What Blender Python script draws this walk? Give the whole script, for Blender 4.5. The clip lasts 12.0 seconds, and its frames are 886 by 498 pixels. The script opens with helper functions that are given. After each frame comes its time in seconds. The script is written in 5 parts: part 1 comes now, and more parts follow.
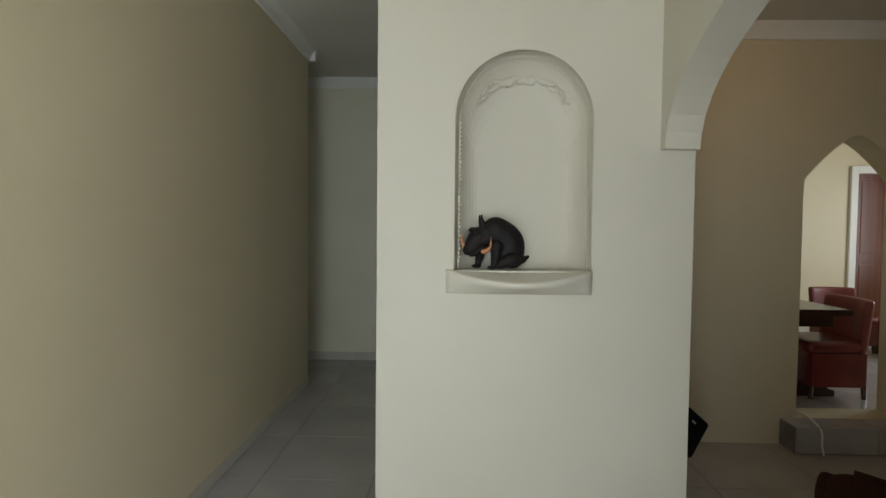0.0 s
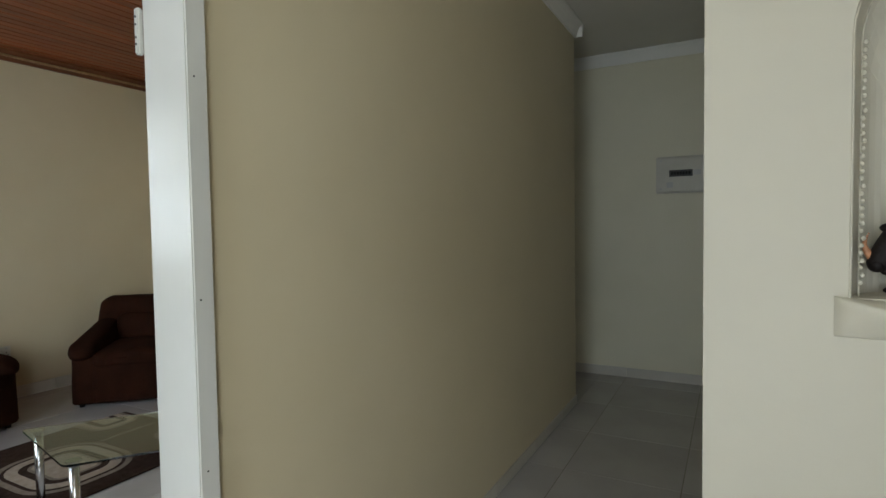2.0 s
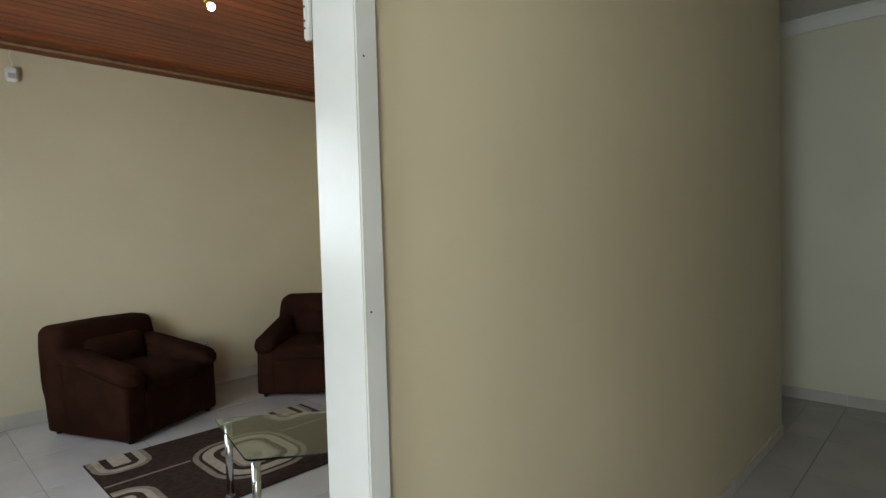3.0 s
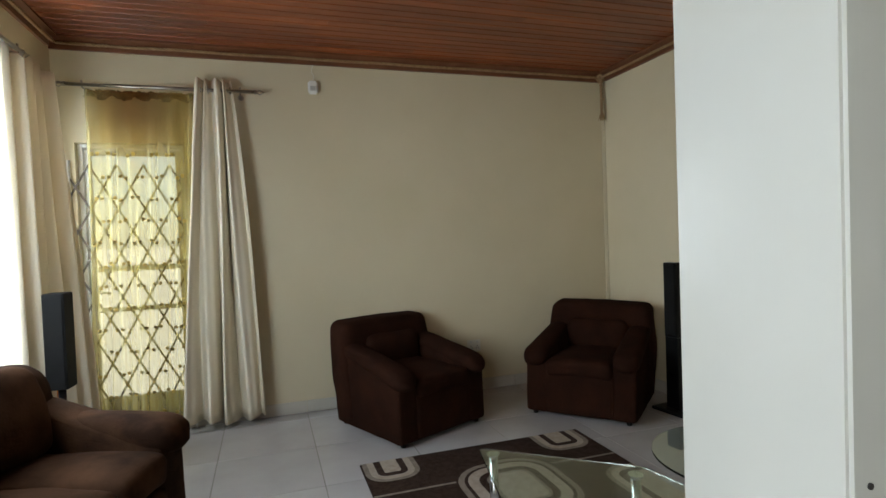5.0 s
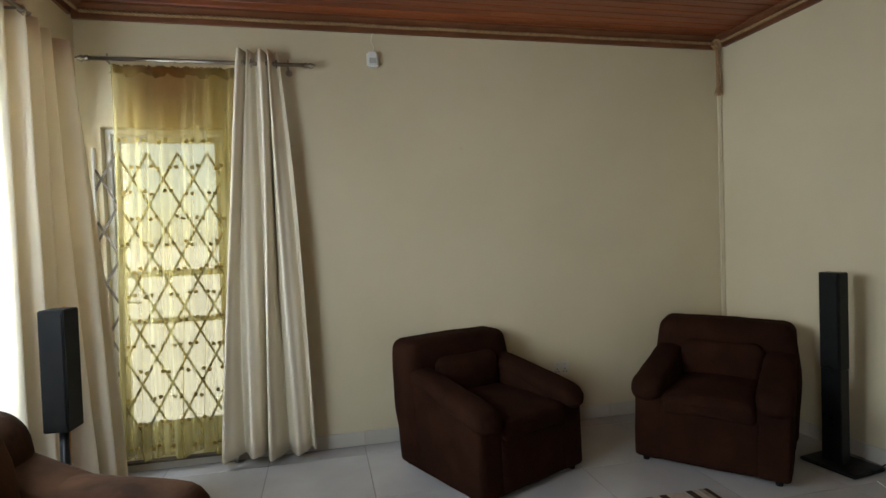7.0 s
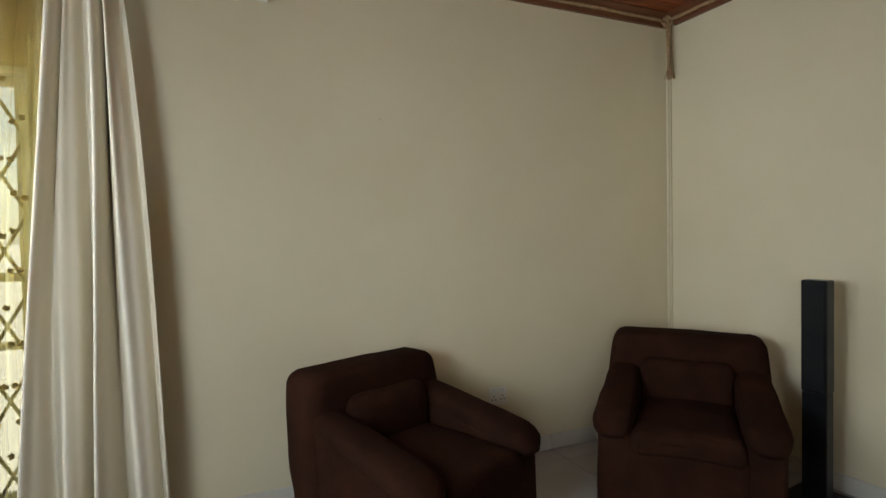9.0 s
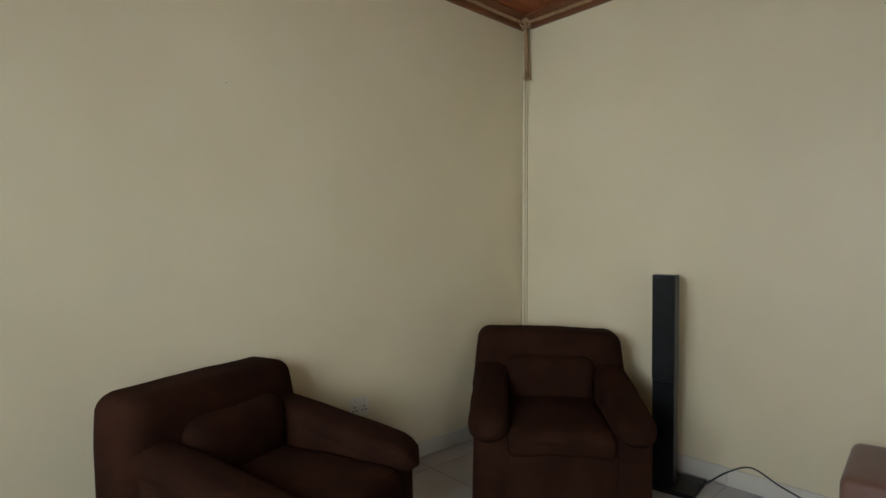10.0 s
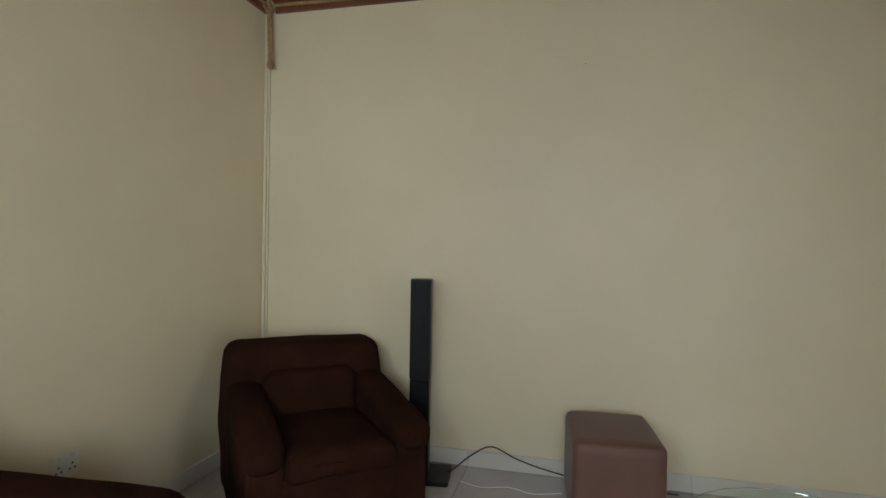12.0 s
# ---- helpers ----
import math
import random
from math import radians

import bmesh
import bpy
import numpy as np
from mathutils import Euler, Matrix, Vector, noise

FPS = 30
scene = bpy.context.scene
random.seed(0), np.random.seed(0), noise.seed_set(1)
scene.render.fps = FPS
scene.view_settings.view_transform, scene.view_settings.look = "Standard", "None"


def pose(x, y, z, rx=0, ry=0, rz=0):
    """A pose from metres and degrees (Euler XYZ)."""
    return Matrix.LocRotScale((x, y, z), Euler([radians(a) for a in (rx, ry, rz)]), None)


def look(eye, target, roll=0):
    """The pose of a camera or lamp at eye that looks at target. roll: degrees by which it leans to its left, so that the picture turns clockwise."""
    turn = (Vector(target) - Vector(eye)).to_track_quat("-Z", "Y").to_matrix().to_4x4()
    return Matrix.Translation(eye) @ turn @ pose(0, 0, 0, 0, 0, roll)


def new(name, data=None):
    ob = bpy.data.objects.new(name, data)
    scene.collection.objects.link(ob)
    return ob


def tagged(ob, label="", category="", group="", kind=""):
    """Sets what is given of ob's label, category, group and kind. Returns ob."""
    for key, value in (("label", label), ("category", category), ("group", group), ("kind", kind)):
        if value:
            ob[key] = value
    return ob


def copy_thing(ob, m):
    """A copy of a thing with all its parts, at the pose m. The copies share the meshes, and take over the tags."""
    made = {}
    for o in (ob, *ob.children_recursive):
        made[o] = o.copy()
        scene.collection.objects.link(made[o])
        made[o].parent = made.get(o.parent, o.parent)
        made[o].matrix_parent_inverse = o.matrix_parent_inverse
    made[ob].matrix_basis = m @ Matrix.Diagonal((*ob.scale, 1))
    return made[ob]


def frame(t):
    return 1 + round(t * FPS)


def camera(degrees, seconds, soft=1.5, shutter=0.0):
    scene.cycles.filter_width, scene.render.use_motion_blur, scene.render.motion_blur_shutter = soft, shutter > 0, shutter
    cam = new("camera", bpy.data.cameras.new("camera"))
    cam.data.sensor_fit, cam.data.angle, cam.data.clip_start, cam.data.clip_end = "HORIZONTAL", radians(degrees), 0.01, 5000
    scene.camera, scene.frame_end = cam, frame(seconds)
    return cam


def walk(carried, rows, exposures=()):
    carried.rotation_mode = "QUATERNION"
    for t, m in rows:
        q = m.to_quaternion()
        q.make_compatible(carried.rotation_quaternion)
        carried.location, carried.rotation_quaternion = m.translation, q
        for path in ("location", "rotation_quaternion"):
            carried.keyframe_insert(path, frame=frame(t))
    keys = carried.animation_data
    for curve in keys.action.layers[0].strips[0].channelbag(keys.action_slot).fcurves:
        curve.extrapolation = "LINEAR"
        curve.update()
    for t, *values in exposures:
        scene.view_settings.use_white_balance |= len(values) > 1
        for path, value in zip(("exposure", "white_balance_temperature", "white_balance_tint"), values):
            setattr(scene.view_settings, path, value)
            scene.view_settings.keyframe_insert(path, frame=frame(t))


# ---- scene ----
cam = camera(78.6, 12.0)
ROWS = [
    (0, 0.014, -0.099, 1.359, 1.30, -2.17, -0.60),
    (0.5, -0.006, 0.089, 1.358, 5.82, -2.41, -0.28),
    (1, -0.029, 0.186, 1.358, 13.51, -2.40, 0.30),
    (1.5, -0.092, 0.297, 1.361, 21.49, -2.53, 0.59),
    (2, -0.195, 0.414, 1.372, 28.10, -2.42, 0.89),
    (2.5, -0.298, 0.488, 1.373, 36.22, -2.18, 1.28),
    (3, -0.401, 0.560, 1.372, 44.02, -2.04, 1.62),
    (3.6, -0.567, 0.690, 1.364, 54.39, -1.78, 1.88),
    (5.3, -1.075, 0.855, 1.385, 73.64, -1.33, 2.15),
    (5.5, -1.140, 0.844, 1.373, 74.49, -1.20, 2.21),
    (6, -1.303, 0.846, 1.380, 76.28, -1.33, 2.15),
    (6.5, -1.530, 0.853, 1.408, 77.25, -1.43, 1.97),
    (8.5, -2.370, 0.952, 1.367, 73.06, -1.12, 1.50),
    (9, -2.595, 0.957, 1.372, 65.96, -1.52, 1.03),
    (9.5, -2.825, 0.929, 1.335, 56.80, -1.23, 0.09),
    (10, -2.959, 0.934, 1.293, 47.71, -0.87, -0.04),
    (10.5, -3.062, 0.933, 1.325, 39.02, -1.30, -0.33),
    (11, -3.194, 0.912, 1.313, 30.05, -1.13, -0.64),
    (11.5, -3.303, 0.882, 1.315, 22.05, -0.94, -0.83),
    (12, -3.429, 0.830, 1.318, 14.25, -0.67, -0.99),
]
EXPOSURES = [(0.0, -0.34), (1.0, -0.50), (1.5, -0.60), (2.2, -0.30), (3.0, -0.12), (3.6, -0.05), (5.5, -0.32), (6.6, -0.28), (8.5, -0.07), (10.5, 0.03), (12.0, -0.05)]
walk(cam, [(t, pose(x, y, z, 90 + pitch, roll, yaw)) for t, x, y, z, yaw, pitch, roll in ROWS], exposures=EXPOSURES)

# ---- plan, in metres ----
WX, NY, SY = -5.43, 3.96, -0.52        # living room: west, north and south wall faces
EX = -1.348                            # living room's east wall face
CX = -1.245                            # corridor's west wall face
LC = 2.86                              # ceilings
JY = 1.18                              # door jamb
PY = 1.72                              # niche wall face
PX0, PX1 = -0.25, 0.805                # niche wall's ends
AX = 0.69                              # hall face of the arched wall
FY = 5.40                              # corridor's end wall
OY = 3.38                              # wall with the pointed arch
RC = 2.66                              # ceiling of the room behind the arch
HS = -1.70                             # hall's south wall
STEP = 0.17

# ---- world, sun, window light ----
world = bpy.data.worlds.new("sky")
scene.world = world
world.use_nodes = True
wn = world.node_tree.nodes
sky = wn.new("ShaderNodeTexSky")
sky.sky_type = "NISHITA"
sky.sun_disc = False
sky.sun_elevation, sky.sun_rotation = radians(74), radians(50)
wn["Background"].inputs[1].default_value = 0.15
world.node_tree.links.new(sky.outputs[0], wn["Background"].inputs[0])
sun = new("sun", bpy.data.lights.new("sun", "SUN"))
sun.data.energy, sun.data.angle, sun.data.color = 5.0, radians(0.5), (1.0, 0.95, 0.87)
sun.matrix_world = look((2.2, 1.85, 10), (0, 0, 0))


def window_light(name, eye, target, w, h, power, colour):
    la = bpy.data.lights.new(name, "AREA")
    la.shape, la.size, la.size_y, la.energy, la.color = "RECTANGLE", w, h, power, colour
    ob = new(name, la)
    ob.matrix_world = look(eye, target)
    return ob


SKY_BLUE = (0.765, 0.885, 1.0)
COOL = (0.87, 0.94, 0.99)
# lamp in the assumed second window, turned to brighten the west wall
window_light("added_light_south", (-3.2, SY - 0.16, 1.5), (-5.4, 1.0, -0.1), 1.05, 1.45, 66, SKY_BLUE)
window_light("window_light_south_arch", (-4.50, SY - 0.26, 1.90), (-4.35, 3, 1.05), 1.35, 1.4, 172, SKY_BLUE)
window_light("window_light_west", (WX - 0.30, -0.05, 1.10), (0, -0.05, 1.10), 0.9, 2.3, 7, COOL)
window_light("window_light_hall", (-0.51, HS - 0.1, 1.2), (-0.53, 3, 1.0), 1.3, 2.0, 58, SKY_BLUE)
# added lamp in an unseen hall window, to brighten the corridor's west wall
window_light("added_light_hall_east", (AX + 0.2, -0.95, 1.35), (-1.25, 2.4, 1.2), 0.95, 1.55, 50, COOL)
window_light("window_light_dining", (5.9, 5.1, 1.5), (2, 5.3, 1.2), 1.5, 1.4, 52, COOL)


# ---- materials ----
def node_material(name):
    m = bpy.data.materials.new(name)
    m.use_nodes = True
    return m, m.node_tree.nodes, m.node_tree.links, m.node_tree.nodes["Principled BSDF"]


def noise_node(nodes, links, scale, detail=4.0, rough=0.55, stretch=None, space="Object"):
    tc = nodes.new("ShaderNodeTexCoord")
    n = nodes.new("ShaderNodeTexNoise")
    n.inputs["Scale"].default_value, n.inputs["Detail"].default_value, n.inputs["Roughness"].default_value = scale, detail, rough
    if stretch:
        mp = nodes.new("ShaderNodeMapping")
        mp.inputs["Scale"].default_value = stretch
        links.new(tc.outputs[space], mp.inputs[0])
        links.new(mp.outputs[0], n.inputs["Vector"])
    else:
        links.new(tc.outputs[space], n.inputs["Vector"])
    return n


def surface(name, c1, c2, scale=6.0, rough=0.6, bump=0.1, grain=180.0, depth=0.002, metal=0.0, sheen=0.0, stretch=None, spec=0.5, gstretch=None, lo=0.35, hi=0.65, rvar=0.08, piece=0.0, coat=0.0):
    """Two scales of variation: broad tone, fine relief."""
    m, nodes, links, bsdf = node_material(name)
    n = noise_node(nodes, links, scale, stretch=stretch)
    ramp = nodes.new("ShaderNodeValToRGB")
    ramp.color_ramp.elements[0].position, ramp.color_ramp.elements[1].position = lo, hi
    ramp.color_ramp.elements[0].color, ramp.color_ramp.elements[1].color = (*c1, 1), (*c2, 1)
    links.new(n.outputs[0], ramp.inputs[0])
    out = ramp.outputs[0]
    if piece:
        info = nodes.new("ShaderNodeObjectInfo")
        geo = nodes.new("ShaderNodeNewGeometry")
        add = nodes.new("ShaderNodeMath")
        links.new(info.outputs["Random"], add.inputs[0])
        links.new(geo.outputs["Random Per Island"], add.inputs[1])
        frac = nodes.new("ShaderNodeMath")
        frac.operation = "FRACT"
        links.new(add.outputs[0], frac.inputs[0])
        mr = nodes.new("ShaderNodeMapRange")
        mr.inputs["To Min"].default_value, mr.inputs["To Max"].default_value = 1 - piece, 1 + piece
        links.new(frac.outputs[0], mr.inputs[0])
        mul = nodes.new("ShaderNodeVectorMath")
        mul.operation = "SCALE"
        links.new(out, mul.inputs[0])
        links.new(mr.outputs[0], mul.inputs["Scale"])
        out = mul.outputs[0]
    links.new(out, bsdf.inputs["Base Color"])
    g = noise_node(nodes, links, grain, 3.0, stretch=gstretch)
    b = nodes.new("ShaderNodeBump")
    b.inputs["Strength"].default_value, b.inputs["Distance"].default_value = bump, depth
    links.new(g.outputs[0], b.inputs["Height"])
    links.new(b.outputs[0], bsdf.inputs["Normal"])
    rr = nodes.new("ShaderNodeMapRange")
    rr.inputs["To Min"].default_value, rr.inputs["To Max"].default_value = max(0.02, rough - rvar), min(1, rough + rvar)
    links.new(n.outputs[0], rr.inputs[0])
    links.new(rr.outputs[0], bsdf.inputs["Roughness"])
    bsdf.inputs["Metallic"].default_value = metal
    bsdf.inputs["Specular IOR Level"].default_value = spec
    bsdf.inputs["Sheen Weight"].default_value = sheen
    bsdf.inputs["Coat Weight"].default_value = coat
    return m


WALL = surface("wall_paint", (0.595, 0.512, 0.340), (0.63, 0.545, 0.368), 1.3, 0.5, 0.08, 55, 0.004, spec=0.4)
NICHE_PAINT = surface("niche_wall_paint", (0.480, 0.443, 0.352), (0.508, 0.469, 0.375), 1.5, 0.55, 0.12, 40, 0.005, spec=0.35)
# end wall: more neutral paint, lightened further in place of missing light
END_BRIGHT_PAINT = surface("corridor_end_brightened_paint", (0.70, 0.655, 0.49), (0.74, 0.695, 0.53), 1.4, 0.5, 0.08, 55, 0.004, spec=0.4)
CEIL = surface("ceiling_paint", (0.66, 0.63, 0.55), (0.70, 0.67, 0.59), 1.5, 0.7, 0.1, 80)
CORNICE = surface("cornice_paint", (0.74, 0.72, 0.65), (0.78, 0.76, 0.69), 2.0, 0.6, 0.1, 90)
GLOSS = surface("gloss_paint", (0.56, 0.55, 0.50), (0.60, 0.59, 0.54), 3.0, 0.20, 0.25, 30, 0.003, gstretch=(1, 1, 0.08), rvar=0.06)
TILE = surface("floor_tile", (0.39, 0.37, 0.357), (0.44, 0.42, 0.407), 2.2, 0.16, 0.03, 60, 0.001, piece=0.03, rvar=0.05)
GROUT = surface("grout", (0.16, 0.14, 0.12), (0.22, 0.20, 0.17), 9.0, 0.85)
SKIRT = surface("skirting_tile", (0.50, 0.465, 0.395), (0.55, 0.51, 0.44), 2.5, 0.35, 0.03, 60, 0.001, piece=0.03)
WOOD = surface("ceiling_wood", (0.155, 0.034, 0.010), (0.275, 0.072, 0.020), 3.0, 0.38, 0.2, 60, 0.002, stretch=(6, 0.35, 6), gstretch=(1, 0.06, 1), piece=0.2)
TRIM_WOOD = surface("trim_wood", (0.13, 0.045, 0.018), (0.19, 0.07, 0.028), 4.0, 0.35, 0.15, 60, 0.002)
DOOR_WOOD = surface("door_wood", (0.10, 0.03, 0.014), (0.16, 0.05, 0.022), 3.0, 0.35, 0.15, 60, 0.002, stretch=(5, 5, 0.4))
DARK_WOOD = surface("dark_table_wood", (0.035, 0.016, 0.01), (0.06, 0.027, 0.015), 4.0, 0.22, 0.1, 60, 0.001)
ROPE = surface("rope_fibre", (0.27, 0.165, 0.08), (0.37, 0.235, 0.12), 30.0, 0.9, 0.6, 260, 0.003)
VELOUR = surface("brown_velour", (0.018, 0.0070, 0.0042), (0.029, 0.0108, 0.0060), 5.0, 0.95, 0.5, 90, 0.004, spec=0.04)
VELOUR_WORN = surface("worn_brown_velour", (0.024, 0.0112, 0.0062), (0.075, 0.036, 0.019), 5.0, 0.95, 0.5, 90, 0.004, spec=0.06)
OTTO = surface("ottoman_leather", (0.105, 0.044, 0.027), (0.13, 0.056, 0.036), 4.0, 0.6, 0.2, 120, 0.001, sheen=0.1)
RED = surface("red_leather", (0.13, 0.016, 0.014), (0.19, 0.026, 0.020), 4.0, 0.4, 0.15, 100)
BLACK = surface("black_gloss_plastic", (0.005, 0.005, 0.005), (0.009, 0.009, 0.009), 5.0, 0.3, 0.02, 80, spec=0.18)
BLACK_MATT = surface("black_matt_plastic", (0.005, 0.005, 0.005), (0.010, 0.0095, 0.009), 5.0, 0.55, 0.1, 200, spec=0.12)
CABLE = surface("black_cable", (0.012, 0.012, 0.013), (0.02, 0.02, 0.021), 20.0, 0.5)
WHITE_PLASTIC = surface("white_plastic", (0.76, 0.75, 0.71), (0.82, 0.81, 0.77), 8.0, 0.4)
BEIGE_PLASTIC = surface("beige_plastic", (0.56, 0.53, 0.44), (0.61, 0.58, 0.49), 8.0, 0.45)
GREY_PLASTIC = surface("grey_plastic", (0.46, 0.45, 0.42), (0.52, 0.51, 0.47), 8.0, 0.4)
CHROME = surface("brushed_chrome", (0.62, 0.62, 0.62), (0.72, 0.72, 0.72), 12.0, 0.2, 0.05, 200, metal=1.0)
STEEL = surface("curtain_rod_steel", (0.30, 0.27, 0.23), (0.38, 0.35, 0.30), 12.0, 0.3, 0.05, 200, metal=1.0)
BRASS = surface("brass", (0.62, 0.43, 0.15), (0.72, 0.52, 0.20), 12.0, 0.2, 0.05, 200, metal=1.0)
GATE = surface("gate_steel", (0.07, 0.055, 0.04), (0.12, 0.095, 0.07), 20.0, 0.55, 0.2, 150, metal=0.4)
WINDOW_PAINT = surface("window_frame_paint", (0.70, 0.69, 0.66), (0.76, 0.75, 0.72), 6.0, 0.35)
IRON = surface("dark_iron", (0.03, 0.027, 0.024), (0.05, 0.045, 0.04), 20.0, 0.5)
EBONY = surface("carved_dark_wood", (0.007, 0.005, 0.0045), (0.014, 0.010, 0.0085), 14.0, 0.6, 0.5, 70, 0.003, spec=0.2)
HORN = surface("tusk_wood", (0.36, 0.15, 0.07), (0.46, 0.21, 0.10), 16.0, 0.5)
RUG_DARK = surface("rug_dark_pile", (0.030, 0.017, 0.012), (0.050, 0.030, 0.022), 30.0, 1.0, 0.9, 350, 0.006, spec=0.1)
RUG_BEIGE = surface("rug_beige_pile", (0.34, 0.28, 0.22), (0.42, 0.355, 0.285), 30.0, 1.0, 0.9, 350, 0.006, spec=0.1)
RUG_GREY = surface("rug_grey_pile", (0.20, 0.165, 0.13), (0.26, 0.215, 0.175), 30.0, 1.0, 0.9, 350, 0.006, spec=0.1)
GROUND = surface("yard_paving", (0.52, 0.50, 0.47), (0.62, 0.60, 0.56), 1.2, 0.85, 0.2, 40)
YARD_WALL = surface("yard_wall", (0.42, 0.36, 0.31), (0.5, 0.44, 0.38), 2.0, 0.85, 0.2, 40)
ROOF = surface("far_roof", (0.24, 0.13, 0.10), (0.30, 0.17, 0.13), 2.0, 0.85)
CAR_PAINT = surface("blue_car_paint", (0.03, 0.08, 0.20), (0.04, 0.10, 0.24), 2.0, 0.25)
RUBBER = surface("tyre_rubber", (0.02, 0.02, 0.02), (0.03, 0.03, 0.03), 9.0, 0.8)
LEAF = surface("tree_leaves", (0.05, 0.09, 0.03), (0.09, 0.13, 0.05), 5.0, 0.7)
BARK = surface("tree_bark", (0.10, 0.075, 0.05), (0.16, 0.12, 0.09), 8.0, 0.9)


def cloth_material(name, c1, c2, through_light, clear, scale=3.0, top_tone=None, tint=(1.0, 1.0, 1.0)):
    """Woven cloth that lets some light through."""
    m, nodes, links, bsdf = node_material(name)
    n = noise_node(nodes, links, scale, stretch=(1, 3, 0.1))
    ramp = nodes.new("ShaderNodeValToRGB")
    ramp.color_ramp.elements[0].position, ramp.color_ramp.elements[1].position = 0.35, 0.65
    ramp.color_ramp.elements[0].color, ramp.color_ramp.elements[1].color = (*c1, 1), (*c2, 1)
    links.new(n.outputs[0], ramp.inputs[0])
    colour = ramp.outputs[0]
    if top_tone:                                        # a darker band towards the top middle of the cloth
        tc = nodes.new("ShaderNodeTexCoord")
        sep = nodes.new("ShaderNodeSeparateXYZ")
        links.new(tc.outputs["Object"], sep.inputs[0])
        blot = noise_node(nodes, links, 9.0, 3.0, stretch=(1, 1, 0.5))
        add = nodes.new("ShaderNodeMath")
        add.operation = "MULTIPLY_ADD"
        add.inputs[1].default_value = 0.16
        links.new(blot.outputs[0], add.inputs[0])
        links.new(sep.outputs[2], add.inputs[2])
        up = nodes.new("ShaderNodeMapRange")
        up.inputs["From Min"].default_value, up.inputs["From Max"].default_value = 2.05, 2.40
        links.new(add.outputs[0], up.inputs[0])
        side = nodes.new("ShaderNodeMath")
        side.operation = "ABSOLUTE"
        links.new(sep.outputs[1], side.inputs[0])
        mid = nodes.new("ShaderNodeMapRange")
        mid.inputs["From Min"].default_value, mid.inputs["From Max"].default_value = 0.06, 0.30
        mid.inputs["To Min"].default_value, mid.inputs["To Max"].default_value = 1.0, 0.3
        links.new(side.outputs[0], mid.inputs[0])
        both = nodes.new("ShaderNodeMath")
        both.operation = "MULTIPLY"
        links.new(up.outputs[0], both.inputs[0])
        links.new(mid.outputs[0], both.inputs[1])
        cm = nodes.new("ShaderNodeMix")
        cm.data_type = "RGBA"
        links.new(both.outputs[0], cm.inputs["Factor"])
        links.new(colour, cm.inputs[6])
        cm.inputs[7].default_value = (*top_tone, 1)
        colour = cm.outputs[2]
    links.new(colour, bsdf.inputs["Base Color"])
    bsdf.inputs["Roughness"].default_value = 0.9
    bsdf.inputs["Specular IOR Level"].default_value = 0.1
    g = noise_node(nodes, links, 400, 2.0)
    b = nodes.new("ShaderNodeBump")
    b.inputs["Strength"].default_value, b.inputs["Distance"].default_value = 0.3, 0.001
    links.new(g.outputs[0], b.inputs["Height"])
    links.new(b.outputs[0], bsdf.inputs["Normal"])
    tr = nodes.new("ShaderNodeBsdfTranslucent")
    links.new(colour, tr.inputs[0])
    mix = nodes.new("ShaderNodeMixShader")
    mix.inputs[0].default_value = through_light
    links.new(bsdf.outputs[0], mix.inputs[1])
    links.new(tr.outputs[0], mix.inputs[2])
    out = mix.outputs[0]
    if clear:
        tp = nodes.new("ShaderNodeBsdfTransparent")
        tp.inputs[0].default_value = (*tint, 1)
        mix2 = nodes.new("ShaderNodeMixShader")
        mix2.inputs[0].default_value = clear
        links.new(out, mix2.inputs[1])
        links.new(tp.outputs[0], mix2.inputs[2])
        out = mix2.outputs[0]
    links.new(out, nodes["Material Output"].inputs[0])
    return m


CURTAIN = cloth_material("cream_curtain", (0.80, 0.72, 0.56), (0.87, 0.79, 0.63), 0.11, 0)
LINING = cloth_material("orange_lining", (0.74, 0.33, 0.06), (0.80, 0.40, 0.09), 0.5, 0)
SHEER = cloth_material("olive_sheer", (0.52, 0.41, 0.10), (0.80, 0.73, 0.40), 0.62, 0.60, 7.0, top_tone=(0.24, 0.085, 0.02), tint=(0.985, 0.955, 0.84))
EMBROIDERY = cloth_material("olive_embroidery", (0.42, 0.30, 0.09), (0.50, 0.38, 0.13), 0.5, 0)


def glass_material(name, tint, rough=0.0):
    m, nodes, links, bsdf = node_material(name)
    bsdf.inputs["Base Color"].default_value = (*tint, 1)
    bsdf.inputs["Transmission Weight"].default_value = 1.0
    bsdf.inputs["Roughness"].default_value = rough
    bsdf.inputs["IOR"].default_value = 1.5
    return m


GLASS = glass_material("clear_glass", (0.98, 1.0, 0.99))
TABLE_GLASS = glass_material("greenish_table_glass", (0.80, 0.93, 0.86))
GLASS_EDGE = glass_material("green_glass_edge", (0.30, 0.55, 0.44), 0.15)


def lamp_material(name, colour, strength):
    m, nodes, links, bsdf = node_material(name)
    bsdf.inputs["Emission Color"].default_value = (*colour, 1)
    bsdf.inputs["Emission Strength"].default_value = strength
    return m


BULB = lamp_material("lit_bulb", (1.0, 0.82, 0.55), 30)


# ---- mesh helpers ----
def part(name, bm, material, parent=None, label="", smooth=False):
    me = bpy.data.meshes.new(name)
    if smooth:
        for f in bm.faces:
            f.smooth = True
    bm.to_mesh(me)
    bm.free()
    for m in material if isinstance(material, (list, tuple)) else [material]:
        me.materials.append(m)
    ob = new(name, me)
    if parent:
        ob.parent = parent
    if label:
        ob["label"] = label
    return ob


def thing(name, m, label, category, group="", kind=""):
    ob = new(name)
    ob.empty_display_size = 0.1
    ob.matrix_world = m
    return tagged(ob, label, category, group, kind)


